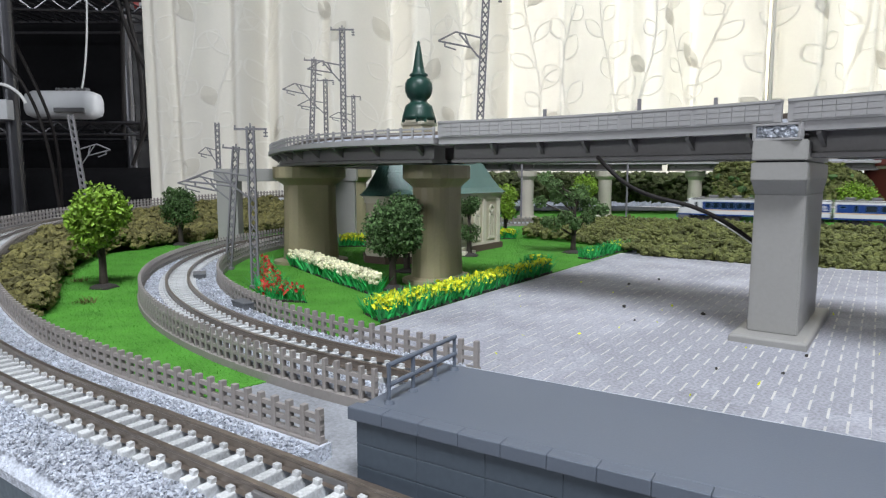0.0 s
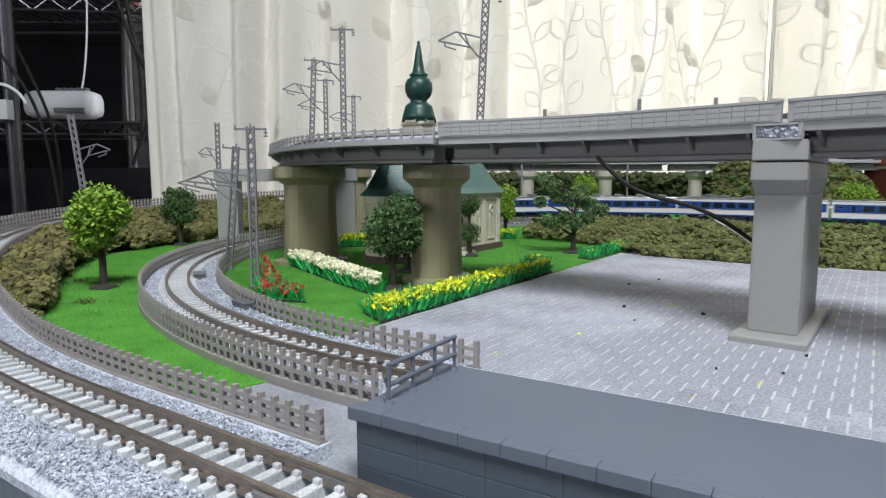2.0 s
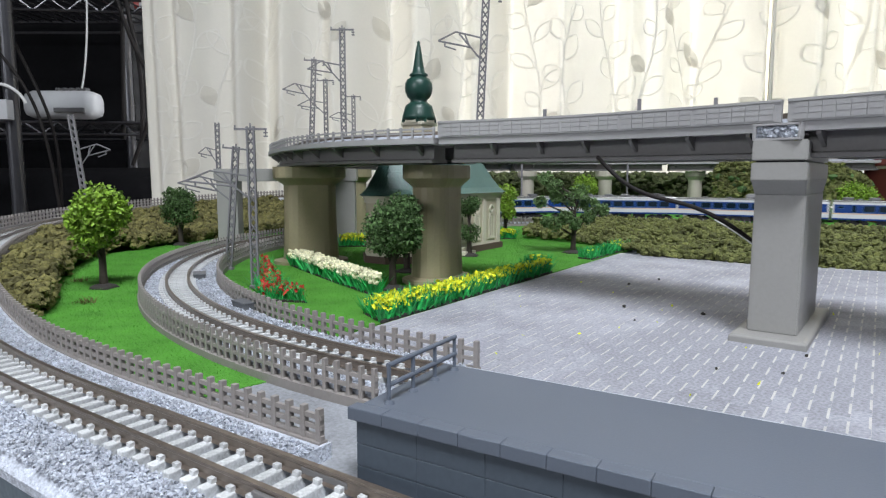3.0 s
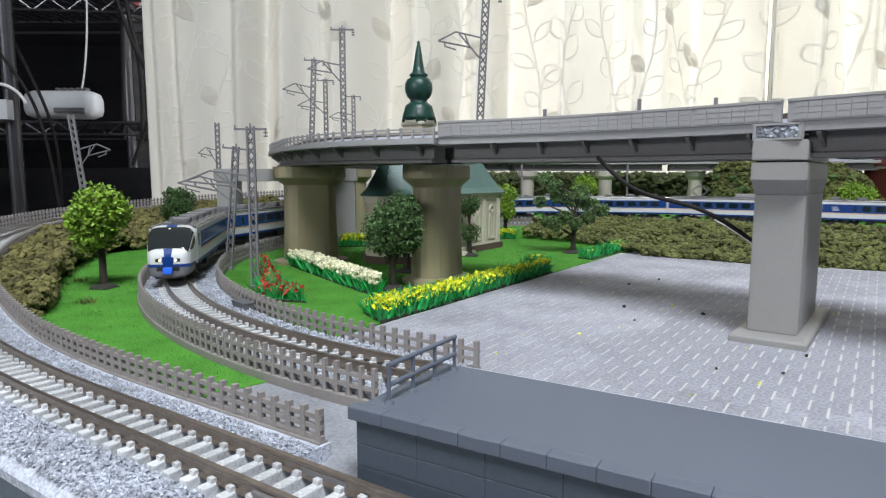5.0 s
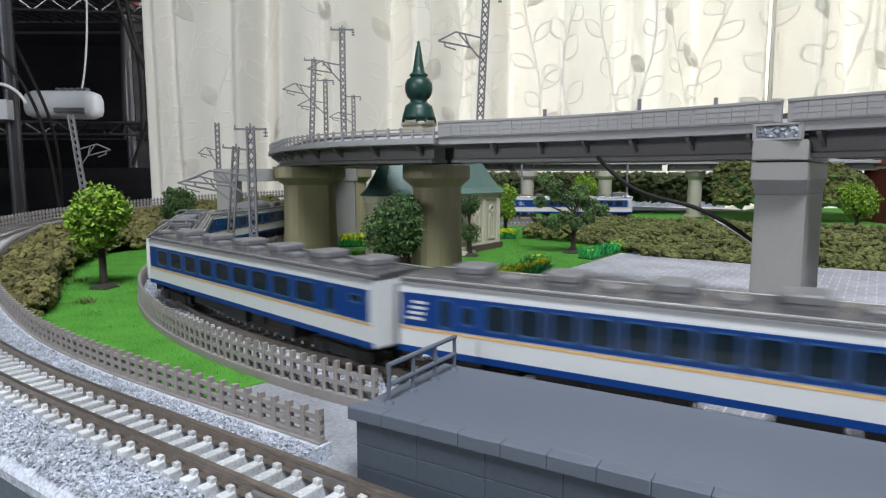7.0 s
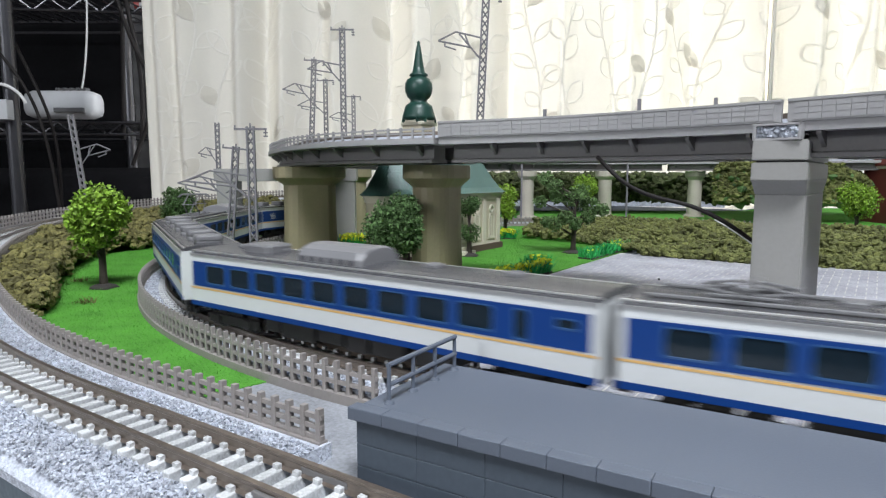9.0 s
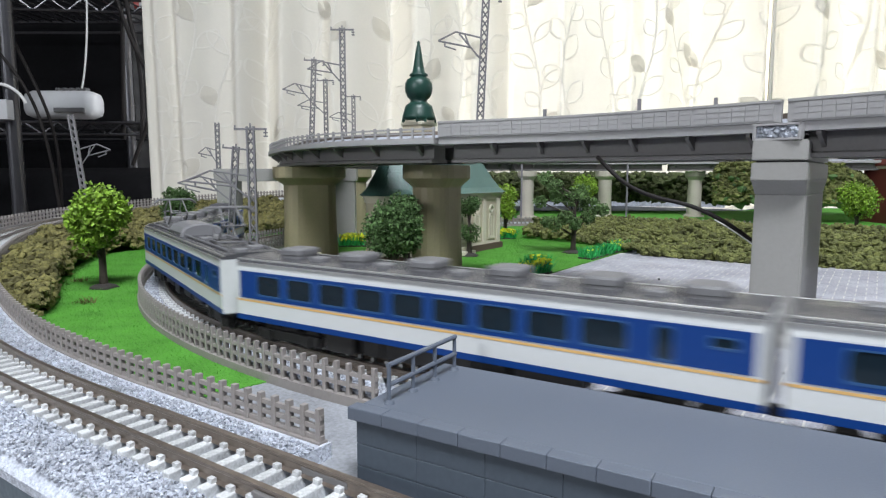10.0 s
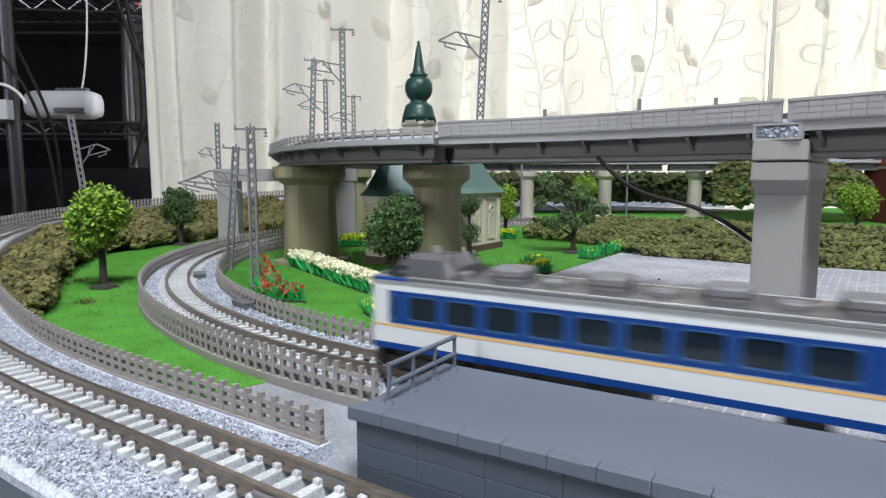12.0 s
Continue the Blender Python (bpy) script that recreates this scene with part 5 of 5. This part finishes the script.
    box(bm, 19.2, 23, -8.5, 3, 3.0, 5.4, 0.2)
    part("steps", bm, M_TRIMCREAM, t, "pale steps against the wall")
    tx, ty = 0.0, -22.4
    bm = bmesh.new()
    box(bm, tx - 7.4, tx + 7.4, ty - 7.4, ty + 7.4, 30, 84, 0.4)
    tower = part("tower", bm, M_WALLCREAM, t)
    bm = bmesh.new()
    box(bm, tx - 8.2, tx + 8.2, ty - 8.2, ty + 8.2, 82.0, 84.2, 0.5)
    part("tower_cornice", bm, M_TRIMCREAM, tower)
    arc = [(5.0 * math.cos(radians(k)), 5.0 * math.sin(radians(k))) for k in range(0, 181, 15)]
    for dx, dy in ((0, -1), (1, 0), (-1, 0), (0, 1)):
        for grow, z0, near, far, mat, nm in ((0.86, 83.6, 8.9, 4.0, M_TRIMCREAM, "gable_arch"), (1.1, 83.6, 9.5, 4.0, M_SPIRE, "gable_roof")):
            bm = bmesh.new()
            v0 = [bm.verts.new((tx + dx * near + (0 if dx else c * grow), ty + dy * near + (c * grow if dx else 0), z0 + h * grow)) for c, h in arc]
            v1 = [bm.verts.new((tx + dx * far + (0 if dx else c * grow), ty + dy * far + (c * grow if dx else 0), z0 + h * grow)) for c, h in arc]
            if nm == "gable_roof":
                w0 = [bm.verts.new((tx + dx * near + (0 if dx else c), ty + dy * near + (c if dx else 0), z0 + h)) for c, h in arc]
                for i in range(len(arc) - 1):
                    bm.faces.new((w0[i], w0[i + 1], v0[i + 1], v0[i]))
            else:
                bm.faces.new(v0)
            for i in range(len(arc) - 1):
                bm.faces.new((v0[i], v0[i + 1], v1[i + 1], v1[i]))
            bmesh.ops.recalc_face_normals(bm, faces=bm.faces)
            part(nm, bm, mat, tower)
    bm = bmesh.new()
    lathe(bm, [(9.4, 85.0), (10.4, 86.4), (10.4, 87.6), (9.7, 89.6), (9.0, 92.2), (8.4, 94.2), (6.4, 95.6), (5.2, 96.6), (5.4, 97.8), (7.1, 99.4), (8.3, 102.0), (8.7, 104.9),
               (8.4, 107.9), (7.3, 110.1), (5.2, 111.3), (4.6, 111.9), (5.9, 112.5), (5.6, 113.4), (4.0, 114.5), (3.4, 117.5), (2.4, 123.5), (1.4, 129.5), (0.8, 131.5),
               (1.1, 132.1), (0.8, 132.8), (0.3, 133.5)], 16, (tx, ty))
    part("spire", bm, M_SPIRE, t, "dark green onion-domed spire", smooth=True)


church()

# ---- far viaduct columns, grey piers, red house ----


def column(x, y, rz):
    return round_pier(x, y, rz, 57.0, 7.6, 9.0, M_PIERCREAM, "pale grey-beige round viaduct column with a collar")


M_PIERCREAM = material("pale_beige_column", (0.40, 0.37, 0.31), 0.6, vary=0.08)
for x, y in ((-352, 690), (-278, 752), (-190, 824)):
    column(x, y, 40)
round_pier(-362, 394, -60, 57.0, 9, 11)


def portal():
    """A portal over the inner track that carries the curved deck."""
    t = thing("portal_pier", "light grey plastic portal pier spanning the inner track", "pier")
    a, b = Vector((-405, 304, 0)), Vector((-337, 358, 0))
    w = (b - a).normalized()
    turn = Matrix(((w.x, -w.y, 0, 0), (w.y, w.x, 0, 0), (0, 0, 1, 0), (0, 0, 0, 1)))
    for p in (a, b):
        bm = bmesh.new()
        box(bm, -7.5, 7.5, -8, 8, 0.4, 47.4, 0.4)
        bmesh.ops.transform(bm, matrix=Matrix.Translation(p) @ turn, verts=bm.verts)
        part("post", bm, M_PIERGREY, t)
    bm = bmesh.new()
    box(bm, -9, (b - a).length + 9, -9, 9, 47.3, 56.6, 0.4)
    bmesh.ops.transform(bm, matrix=Matrix.Translation(a) @ turn, verts=bm.verts)
    part("crossbeam", bm, M_PIERGREY, t)


portal()


def red_house():
    t = thing("house", "dark red model house with pale trim and a dark red roof", "house", at=(36, 850, 0.6), rz=34.5)
    bm = bmesh.new()
    box(bm, -45, 45, -28, 28, 0, 58)
    part("wall", bm, M_REDHOUSE, t)
    bm = bmesh.new()
    box(bm, -46, 46, -29, 29, 58, 61, 0.4)
    part("cornice", bm, M_TRIMCREAM, t)
    bm = bmesh.new()
    prism(bm, [(-48, -31), (48, -31), (48, 31), (-48, 31)], 61, 63)
    loft(bm, [[(-48, -31, 63), (48, -31, 63), (48, 31, 63), (-48, 31, 63)], [(-40, -3, 80), (40, -3, 80), (40, 3, 80), (-40, 3, 80)]])
    part("roof", bm, M_REDHOUSE, t)
    for x in (-30, -10, 10, 30):
        for z in (12, 36):
            bm = bmesh.new()
            box(bm, x - 5, x + 5, -29.2, -27.8, z, z + 14, 0.3)
            w1 = part("window", bm, M_TRIMCREAM, t)
            bm = bmesh.new()
            box(bm, x - 3.8, x + 3.8, -29.5, -28.8, z + 1.4, z + 12.6)
            part("pane", bm, M_WINDOW, w1)


red_house()

# ---- overhead-line masts ----


def mast(x, y, z, high, rz, label, arm=28.0, lean=0.0, lattice=True, cross=True, reach=1):
    t = thing("catenary_mast", label, "mast", "overhead-line masts", at=(x, y, z))
    t.matrix_basis = mm(x, y, z, 0, lean, rz)
    w = 1.5
    bm = bmesh.new()
    if lattice:
        for s in (-1, 1):
            box(bm, s * w - 0.38, s * w + 0.38, -0.9, 0.9, 0, high)
        n = int(high / 4.2)
        for i in range(n):
            z0, z1 = high * i / n, high * (i + 1) / n
            rod(bm, (-w, 0, z0), (w, 0, z1), 0.36, 4)
            rod(bm, (w, 0, z0), (-w, 0, z1), 0.36, 4)
    else:
        box(bm, -0.9, 0.9, -0.9, 0.9, 0, high, 0.15)
    box(bm, -2.4, 2.4, -2.2, 2.2, 0, 1.6, 0.2)
    part("post", bm, M_MAST, t)
    if cross:
        bm = bmesh.new()
        box(bm, -7.2, 7.2, -0.45, 0.45, high - 1.6, high - 0.7)
        rod(bm, (0, 0, high - 1), (0, 0, high + 1.5), 0.6, 6, 0.3)
        rod(bm, (-6.8, 0, high - 1), (-6.8, 0, high + 0.6), 0.35, 6)
        rod(bm, (6.8, 0, high - 1), (6.8, 0, high - 4.6), 0.3, 6)
        box(bm, 5.9, 7.7, -0.5, 0.5, high - 3.0, high - 2.4)
        box(bm, 5.9, 7.7, -0.5, 0.5, high - 4.6, high - 4.0)
        part("crossbar", bm, M_MAST, t)
    if arm:
        a = -reach
        z1, z0 = high * 0.70, high * 0.56
        bm = bmesh.new()
        r = 0.42
        rod(bm, (a * 1, 0, z1), (a * arm * 0.62, 0, z1 + 2.4), r)
        rod(bm, (a * arm * 0.62, 0, z1 + 2.4), (a * arm, 0, z1 - 2.2), r)
        rod(bm, (a * 1, 0, z0), (a * arm * 0.55, 0, z1 + 1.6), r)
        rod(bm, (a * arm, 0, z1 - 2.2), (a * arm * 0.28, 0, z1 - 4.6), r)
        rod(bm, (a * arm * 0.42, 0, z1 + 1.2), (a * arm * 0.3, 0, z1 - 4.6), r)
        rod(bm, (a * arm * 0.85, 0, z1 - 2.8), (a * arm * 0.85, 0, z1 - 4.8), 0.4)
        rod(bm, (a * arm * 0.85, 0, z1 - 4.6), (a * arm * 0.6, 0, z1 - 6.0), 0.35)
        part("bracket_arm", bm, M_MAST, t, "grey triangular bracket arm")
    return t


ML = "grey plastic lattice overhead-line mast "
mast(-233, 187, 0.4, 73, 35, ML + "by the inner track", 30)
mast(-291, 216, 0.4, 67, 35, ML + "leaning behind the fence", 30, 5.4)
mast(-164, 269, 67, 72, 35, ML + "on the viaduct, near span", 22, 2.5)
mast(-283, 300, 67, 76, 35, ML + "on the curved viaduct", 22, 0)
mast(-345, 331, 67, 68, 35, ML + "on the curved viaduct, leaning", 22, 3.0)
mast(-396, 398, 67, 66, 35, ML + "on the viaduct behind the church", 24, 0)
mast(-430, 212, 16, 75, 35, ML + "beside the raised track, leaning", 22, -6.0, cross=False, reach=-1)
mast(-446, 325, 20, 74, 35, ML + "beside the raised track", 16, 0, cross=False)
mast(-430, 470, 67, 62, 35, ML + "on the viaduct, far curve", 24, 0)
for x, y in ((-322, 618), (-228, 684)):
    mast(x, y, 0.4, 64, 35, "plain grey overhead-line post by the far track", 0, 0, lattice=False, cross=False)
for s_, h in ((DECK.near(-90, 252), 11), (DECK.near(-130, 250), 9), (DECK.near(-60, 248), 9)):
    p = DECK.at(s_, -25.5)
    t = thing("signal_post", "short dark grey post on the viaduct parapet", "post", at=(p[0], p[1], DECK_Z + 7.5))
    bm = bmesh.new()
    rod(bm, (0, 0, 0), (0, 0, h), 0.5, 8, 0.4)
    box(bm, -0.7, 0.7, -0.6, 0.6, h * 0.45, h, 0.1)
    part("pole", bm, M_MAST, t)

# ---- small trackside things ----


def track_box(x, y, rz, label):
    t = thing("track_box", label, "box", at=(x, y, 3.4), rz=rz)
    bm = bmesh.new()
    box(bm, -5.0, 5.0, -2.6, 2.6, 0, 2.4, 0.3)
    part("body", bm, M_TRACKBOX, t)
    bm = bmesh.new()
    box(bm, -5.2, 5.2, -2.8, 2.8, 2.2, 3.0, 0.25)
    part("lid", bm, M_TRACKBOX, t)


track_box(-189, 146.5, -12, "grey plastic trackside box on the ballast")
track_box(-262, 178, -35, "small grey plastic trackside box by the fence")


def tube(name, points, r, mat, label, category, parent=None):
    c = bpy.data.curves.new(name, "CURVE")
    c.dimensions, c.bevel_depth, c.bevel_resolution = "3D", r * S, 3
    sp = c.splines.new("NURBS")
    sp.points.add(len(points) - 1)
    for q, p in zip(sp.points, points):
        q.co = (p[0] * S, p[1] * S, p[2] * S, 1)
    sp.use_endpoint_u, sp.order_u = True, 4
    c.materials.append(mat)
    ob = new(name, c)
    dg = bpy.context.evaluated_depsgraph_get()
    me = bpy.data.meshes.new_from_object(ob.evaluated_get(dg))
    bpy.data.objects.remove(ob)
    ob = new(name, me)
    if parent is not None:
        ob.parent = parent
        return ob
    return tagged(ob, label, category)


tube("power_cable", [(-88, 230, 58.5), (-85, 224, 57.5), (-79, 221, 52.4), (-71.6, 221, 47), (-62, 221, 43.8), (-54.5, 222, 42.6), (-47.6, 224, 39.8), (-41, 228, 35.7), (-36, 231, 31.5), (-31, 235, 27)], 0.75, M_CABLE,
     "dark brown feeder cable hanging from the viaduct to the pier", "cable")
tube("feeder_wire", [(-45, 224.6, 37.2), (-41, 227.4, 34.8), (-36, 230.6, 30.6), (-31, 234.4, 26.2)], 0.22, M_WHITECABLE, "thin white wire beside the feeder cable", "cable")

# ---- shelf corner of the room ----


def shelf():
    t = thing("wire_shelf", "chrome wire shelving unit in the dark corner", "shelf")
    for r, d in ((-674, 1010), (-674, 1390), (-1150, 1010)):
        bm = bmesh.new()
        a, b = along(r, d, -740), along(r, d, 1300)
        rod(bm, a, b, 10.5, 16)
        for z in range(-700, 1290, 50):
            rod(bm, along(r, d, z), along(r, d, z + 3), 11.2, 16)
        part("post", bm, M_CHROME, t)
    for z0 in (150, 374):
        for z in (z0, z0 - 22):
            for d0, d1 in ((1150, 1230), (1390, 1390)):
                bm = bmesh.new()
                rod(bm, along(-1150, d0, z), along(-520, d1, z), 2.8, 8)
                part("edge_wire", bm, M_CHROME, t)
        n = 22
        for i in range(n):
            r0, r1 = -1150 + 630 * i / n, -1150 + 630 * (i + 1) / n
            k = 80 / 630
            up, dn = (z0, z0 - 22) if i % 2 else (z0 - 22, z0)
            bm = bmesh.new()
            rod(bm, along(r0, 1150 + (r0 + 1150) * k, up), along(r1, 1150 + (r1 + 1150) * k, dn), 1.9, 6)
            part("zigzag_wire", bm, M_CHROME, t)
        for i in range(26):
            r0 = -1140 + 24 * i
            bm = bmesh.new()
            rod(bm, along(r0, 1150 + (r0 + 1150) * 0.127, z0), along(r0, 1390, z0), 1.6, 6)
            part("tray_wire", bm, M_CHROME, t)
    t2 = thing("storage_cabinet", "black fabric-covered cabinet behind the shelf", "cabinet")
    bm = bmesh.new()
    v = box(bm, -1500, -690, 1420, 1480, -740, 1250, 4)
    for q in bm.verts:
        q.co = along(*q.co)
    part("back_panel", bm, M_DARKCLOTH, t2)
    bm = bmesh.new()
    box(bm, -690, -480, 1430, 1480, -740, 1250, 4)
    for q in bm.verts:
        q.co = along(*q.co)
    part("side_panel", bm, M_GREYSHEET, t2, "dull grey plastic sheet")
    t3 = thing("bag", "large rounded black cloth bag on the lower shelf", "bag")
    bm = bmesh.new()
    box(bm, -1200, -512, 1150, 1380, -420, 66, 58)
    for q in bm.verts:
        q.co = along(q.co.x, q.co.y, q.co.z + 10 * math.sin(q.co.x / 90.0))
    part("body", bm, M_DARKCLOTH, t3, smooth=True)
    t4 = thing("power_tap", "white plastic rounded device lying on the wire shelf", "device")
    bm = bmesh.new()
    box(bm, -735, -608, 1120, 1172, 151, 199, 16)
    for q in bm.verts:
        q.co = along(*q.co)
    part("casing", bm, M_WHITEPLASTIC, t4, smooth=True)
    bm = bmesh.new()
    box(bm, -675, -622, 1117.5, 1121, 160, 168, 1.0)
    for q in bm.verts:
        q.co = along(*q.co)
    part("slot", bm, M_GREYSHEET, t4)
    bm = bmesh.new()
    for k in range(5):
        box(bm, -680 + k * 12, -674 + k * 12, 1135, 1150, 197, 204, 1)
    for q in bm.verts:
        q.co = along(*q.co)
    part("socket_row", bm, M_GREYSHEET, t4)
    t5 = thing("carton", "white box with a dark edge on the shelf", "box")
    bm = bmesh.new()
    box(bm, -900, -662, 980, 996, 136, 166, 1)
    for q in bm.verts:
        q.co = along(*q.co)
    part("side", bm, M_WHITEPLASTIC, t5)
    t6 = thing("pouch", "red and white plastic pouch on the upper shelf", "pouch")
    bm = bmesh.new()
    box(bm, -610, -560, 1290, 1310, 377, 412, 6)
    for q in bm.verts:
        q.co = along(*q.co)
    part("front", bm, M_REDPLASTIC, t6)
    bm = bmesh.new()
    box(bm, -596, -556, 1286, 1296, 375, 388, 3)
    for q in bm.verts:
        q.co = along(*q.co)
    part("band", bm, M_WHITEPLASTIC, t6)


M_GREYSHEET = material("dull_grey_sheet", (0.07, 0.07, 0.074), 0.6, vary=0.5, grain=30, big=6)
shelf()
for pts, r, m, lab in (
        ([(-648, 1200, 420), (-650, 1200, 320), (-655, 1195, 240), (-668, 1190, 195)], 1.7, M_WHITECABLE, "white cable hanging over the shelf"),
        ([(-600, 1230, 400), (-604, 1230, 250), (-612, 1230, 120)], 4.0, M_CABLE, "black cable hanging behind the shelf"),
        ([(-590, 1215, 400), (-575, 1215, 290), (-555, 1215, 250), (-570, 1215, 120)], 4.0, M_CABLE, "black cable hanging behind the shelf"),
        ([(-610, 1210, 420), (-590, 1210, 320), (-540, 1205, 230), (-532, 1205, 190), (-560, 1205, 130), (-585, 1205, 70)], 3.6, M_CABLE, "black cable looping over the shelf edge"),
        ([(-720, 1080, 300), (-700, 1075, 250), (-650, 1075, 160), (-640, 1075, 60), (-650, 1075, -60)], 2.6, M_CABLE, "thick black cable hanging in front of the shelf"),
        ([(-760, 1000, 330), (-700, 1000, 260), (-640, 1000, 200), (-610, 1000, 100), (-600, 1000, -60)], 2.4, M_CABLE, "thick black cable hanging in front of the shelf"),
        ([(-730, 985, 172), (-700, 985, 200), (-650, 985, 196), (-636, 985, 160)], 2.4, M_WHITECABLE, "white cable plugged into the device")):
    tube("cable", [along(*p) for p in pts], r, m, lab, "cable")

# ---- embroidery on the curtains ----


def on_curtain(r, z, lift=1.6, shift=0):
    sway = 6 * math.sin(z / 260.0 + r / 190.0)
    return along(r + sway, curtain_at(r) - shift + 5 * math.sin(z / 150.0 + r / 40.0) - lift, z)


def ribbon(v, f, pts, w):
    """A narrow raised cord along the points (r, z) of the cloth."""
    base = len(v)
    for i, (r, z) in enumerate(pts):
        a, b = pts[max(i - 1, 0)], pts[min(i + 1, len(pts) - 1)]
        d = math.hypot(b[0] - a[0], b[1] - a[1]) + 1e-9
        nx, nz = -(b[1] - a[1]) / d * w, (b[0] - a[0]) / d * w
        for k, lift in ((-1, 0.3), (0, 1.3), (1, 0.3)):
            v.append(SHEET(r + nx * k, z + nz * k, lift))
    for i in range(len(pts) - 1):
        for k in range(2):
            a = base + i * 3 + k
            f.append((a, a + 3, a + 4, a + 1))


def embroider(r0, r1, shift, curtain_ob, seed):
    global SHEET
    rng = random.Random(seed)

    def SHEET(r, z, lift):
        return on_curtain(r, z, lift, shift)
    v, f, pv, pf = [], [], [], []
    r = r0 + 30
    while r < r1 - 20:
        ph, am = rng.uniform(0, 6.3), rng.uniform(14, 28)
        path = [(r + am * math.sin(z / 75.0 + ph), z) for z in range(-60, 520, 6)]
        path = [(max(r0 + 4, min(r1 - 4, a)), z) for a, z in path]
        ribbon(v, f, path, 1.8)
        z = -40 + rng.uniform(0, 40)
        side = 1
        while z < 480:
            a0 = r + am * math.sin(z / 75.0 + ph)
            ang = radians(rng.uniform(35, 70)) if side > 0 else radians(rng.uniform(110, 145))
            L, Wd = rng.uniform(30, 52), rng.uniform(9, 14)
            off = 6
            out = []
            for k in range(17):
                u = k / 16
                q = u * 2 if u <= 0.5 else (1 - u) * 2
                wv = Wd * math.sin(math.pi * q) ** 0.8 * (1 if u <= 0.5 else -1)
                x, y = off + L * q, wv
                out.append((a0 + x * math.cos(ang) - y * math.sin(ang), z + x * math.sin(ang) + y * math.cos(ang)))
            if all(r0 + 3 < a < r1 - 3 for a, _ in out):
                ribbon(v, f, [(a0, z)] + out, 1.6)
                if rng.random() < 0.16:
                    b = len(pv)
                    ca, cz = sum(a for a, _ in out) / 17, sum(c for _, c in out) / 17
                    pv.append(SHEET(ca, cz, 3.2))
                    pv.extend(SHEET(a, c, 1.8) for a, c in out)
                    pf.extend((b, b + 1 + k, b + 2 + k) for k in range(16))
            side = -side
            z += rng.uniform(26, 48)
        r += rng.uniform(54, 76)
    tagged(raw("embroidery", v, f, M_EMBROIDERY, curtain_ob, "raised ivory vine embroidery", smooth=True), kind="stuff")
    for k in range(0, len(pv), 18):
        raw("leaf_patch", pv[k:k + 18], [(0, 1 + j, 2 + j) for j in range(16)], M_LEAFPATCH, curtain_ob)


for i, (ob, (a, b, sh)) in enumerate(zip(CURTAINS, CURTAIN_SPANS)):
    embroider(a, b, sh, ob, 70 + i)

# ---- paving: the pavers last ----


def paving():
    x0, x1, y0, y1 = -139.0, 330.0, 137.0, 412.0
    outline = [(x0 - 0.6, y0 - 3), (x1, y0 + 22), (x1, 440), (5, 412), (-60, 402), (-126, 404), (x0 - 0.6, 412)]
    base = ground_sheet("pavement", outline, 0.54, M_GROUT, "grey block paving with chalky white joints", "paving")
    px, py, g = 3.8, 12.8, 0.5
    shape = [(0.02, 0.03), (px - 0.02, 0.03), (px - 0.02, 2.6), (px - g, 2.8), (px - g, py - 2.4), (px - 0.02, py - 2.2), (px - 0.02, py - 0.03), (0.02, py - 0.03)]
    bm = bmesh.new()
    prism(bm, shape, 0.1, 0.62)
    first = part("paver", bm, M_STONE, base)
    singles, v, f = 0, [], []
    rng = random.Random(9)
    i = 0
    x = x0
    while x < x1 - px:
        off = (0.0, 5.2, 1.6, 7.4)[i % 4]
        y = y0 - 14 + off
        while y < y1 + 10:
            lo = y0 + max(0.0, (x - x0)) * 0.0559 - 4
            hi = float(np.interp(x, (-126, -60, 5, 330), (404, 402, 412, 438)))
            if lo < y < hi - 4 or (lo < y + py and y < lo):
                dz = rng.uniform(-0.05, 0.05)
                if singles < 300 and -60 < x < 15 and 150 < y < 245:
                    ob = first if singles == 0 else new("paver", first.data)
                    ob.parent = base
                    ob.matrix_basis = mm(x, y, dz)
                    singles += 1
                else:
                    b = len(v)
                    n = len(shape)
                    v += [(x + a, y + c, 0.62 + dz) for a, c in shape] + [(x + a, y + c, 0.1 + dz) for a, c in shape]
                    f.append(tuple(range(b, b + n)))
                    f += [(b + k, b + n + k, b + n + (k + 1) % n, b + (k + 1) % n) for k in range(n)]
            y += py
        x += px
        i += 1
    tagged(raw("pavers", v, f, M_STONE, base), kind="stuff")
    rr = np.random.default_rng(50)
    q = np.c_[rr.uniform(-135, 40, 26), rr.uniform(150, 300, 26), np.full(26, 1.0)]
    v, f = scatter(q, rr.uniform(0.7, 1.6, (26, 1)), random_turns(rr, 26) , LEAF_V, LEAF_F)
    tagged(raw("fallen_petals", v, f, M_YELLOW), "fallen yellow petals scattered on the paving", "petals", kind="stuff")
    q = np.c_[rr.uniform(-120, 30, 16), rr.uniform(160, 390, 16), np.full(16, 0.9)]
    v, f = scatter(q, rr.uniform(0.4, 1.1, (16, 1)), random_turns(rr, 16), OCT_V, OCT_F)
    tagged(raw("crumbs", v, f, M_SOIL), "dark foam crumbs scattered on the paving", "debris", kind="stuff")


paving()


motions()
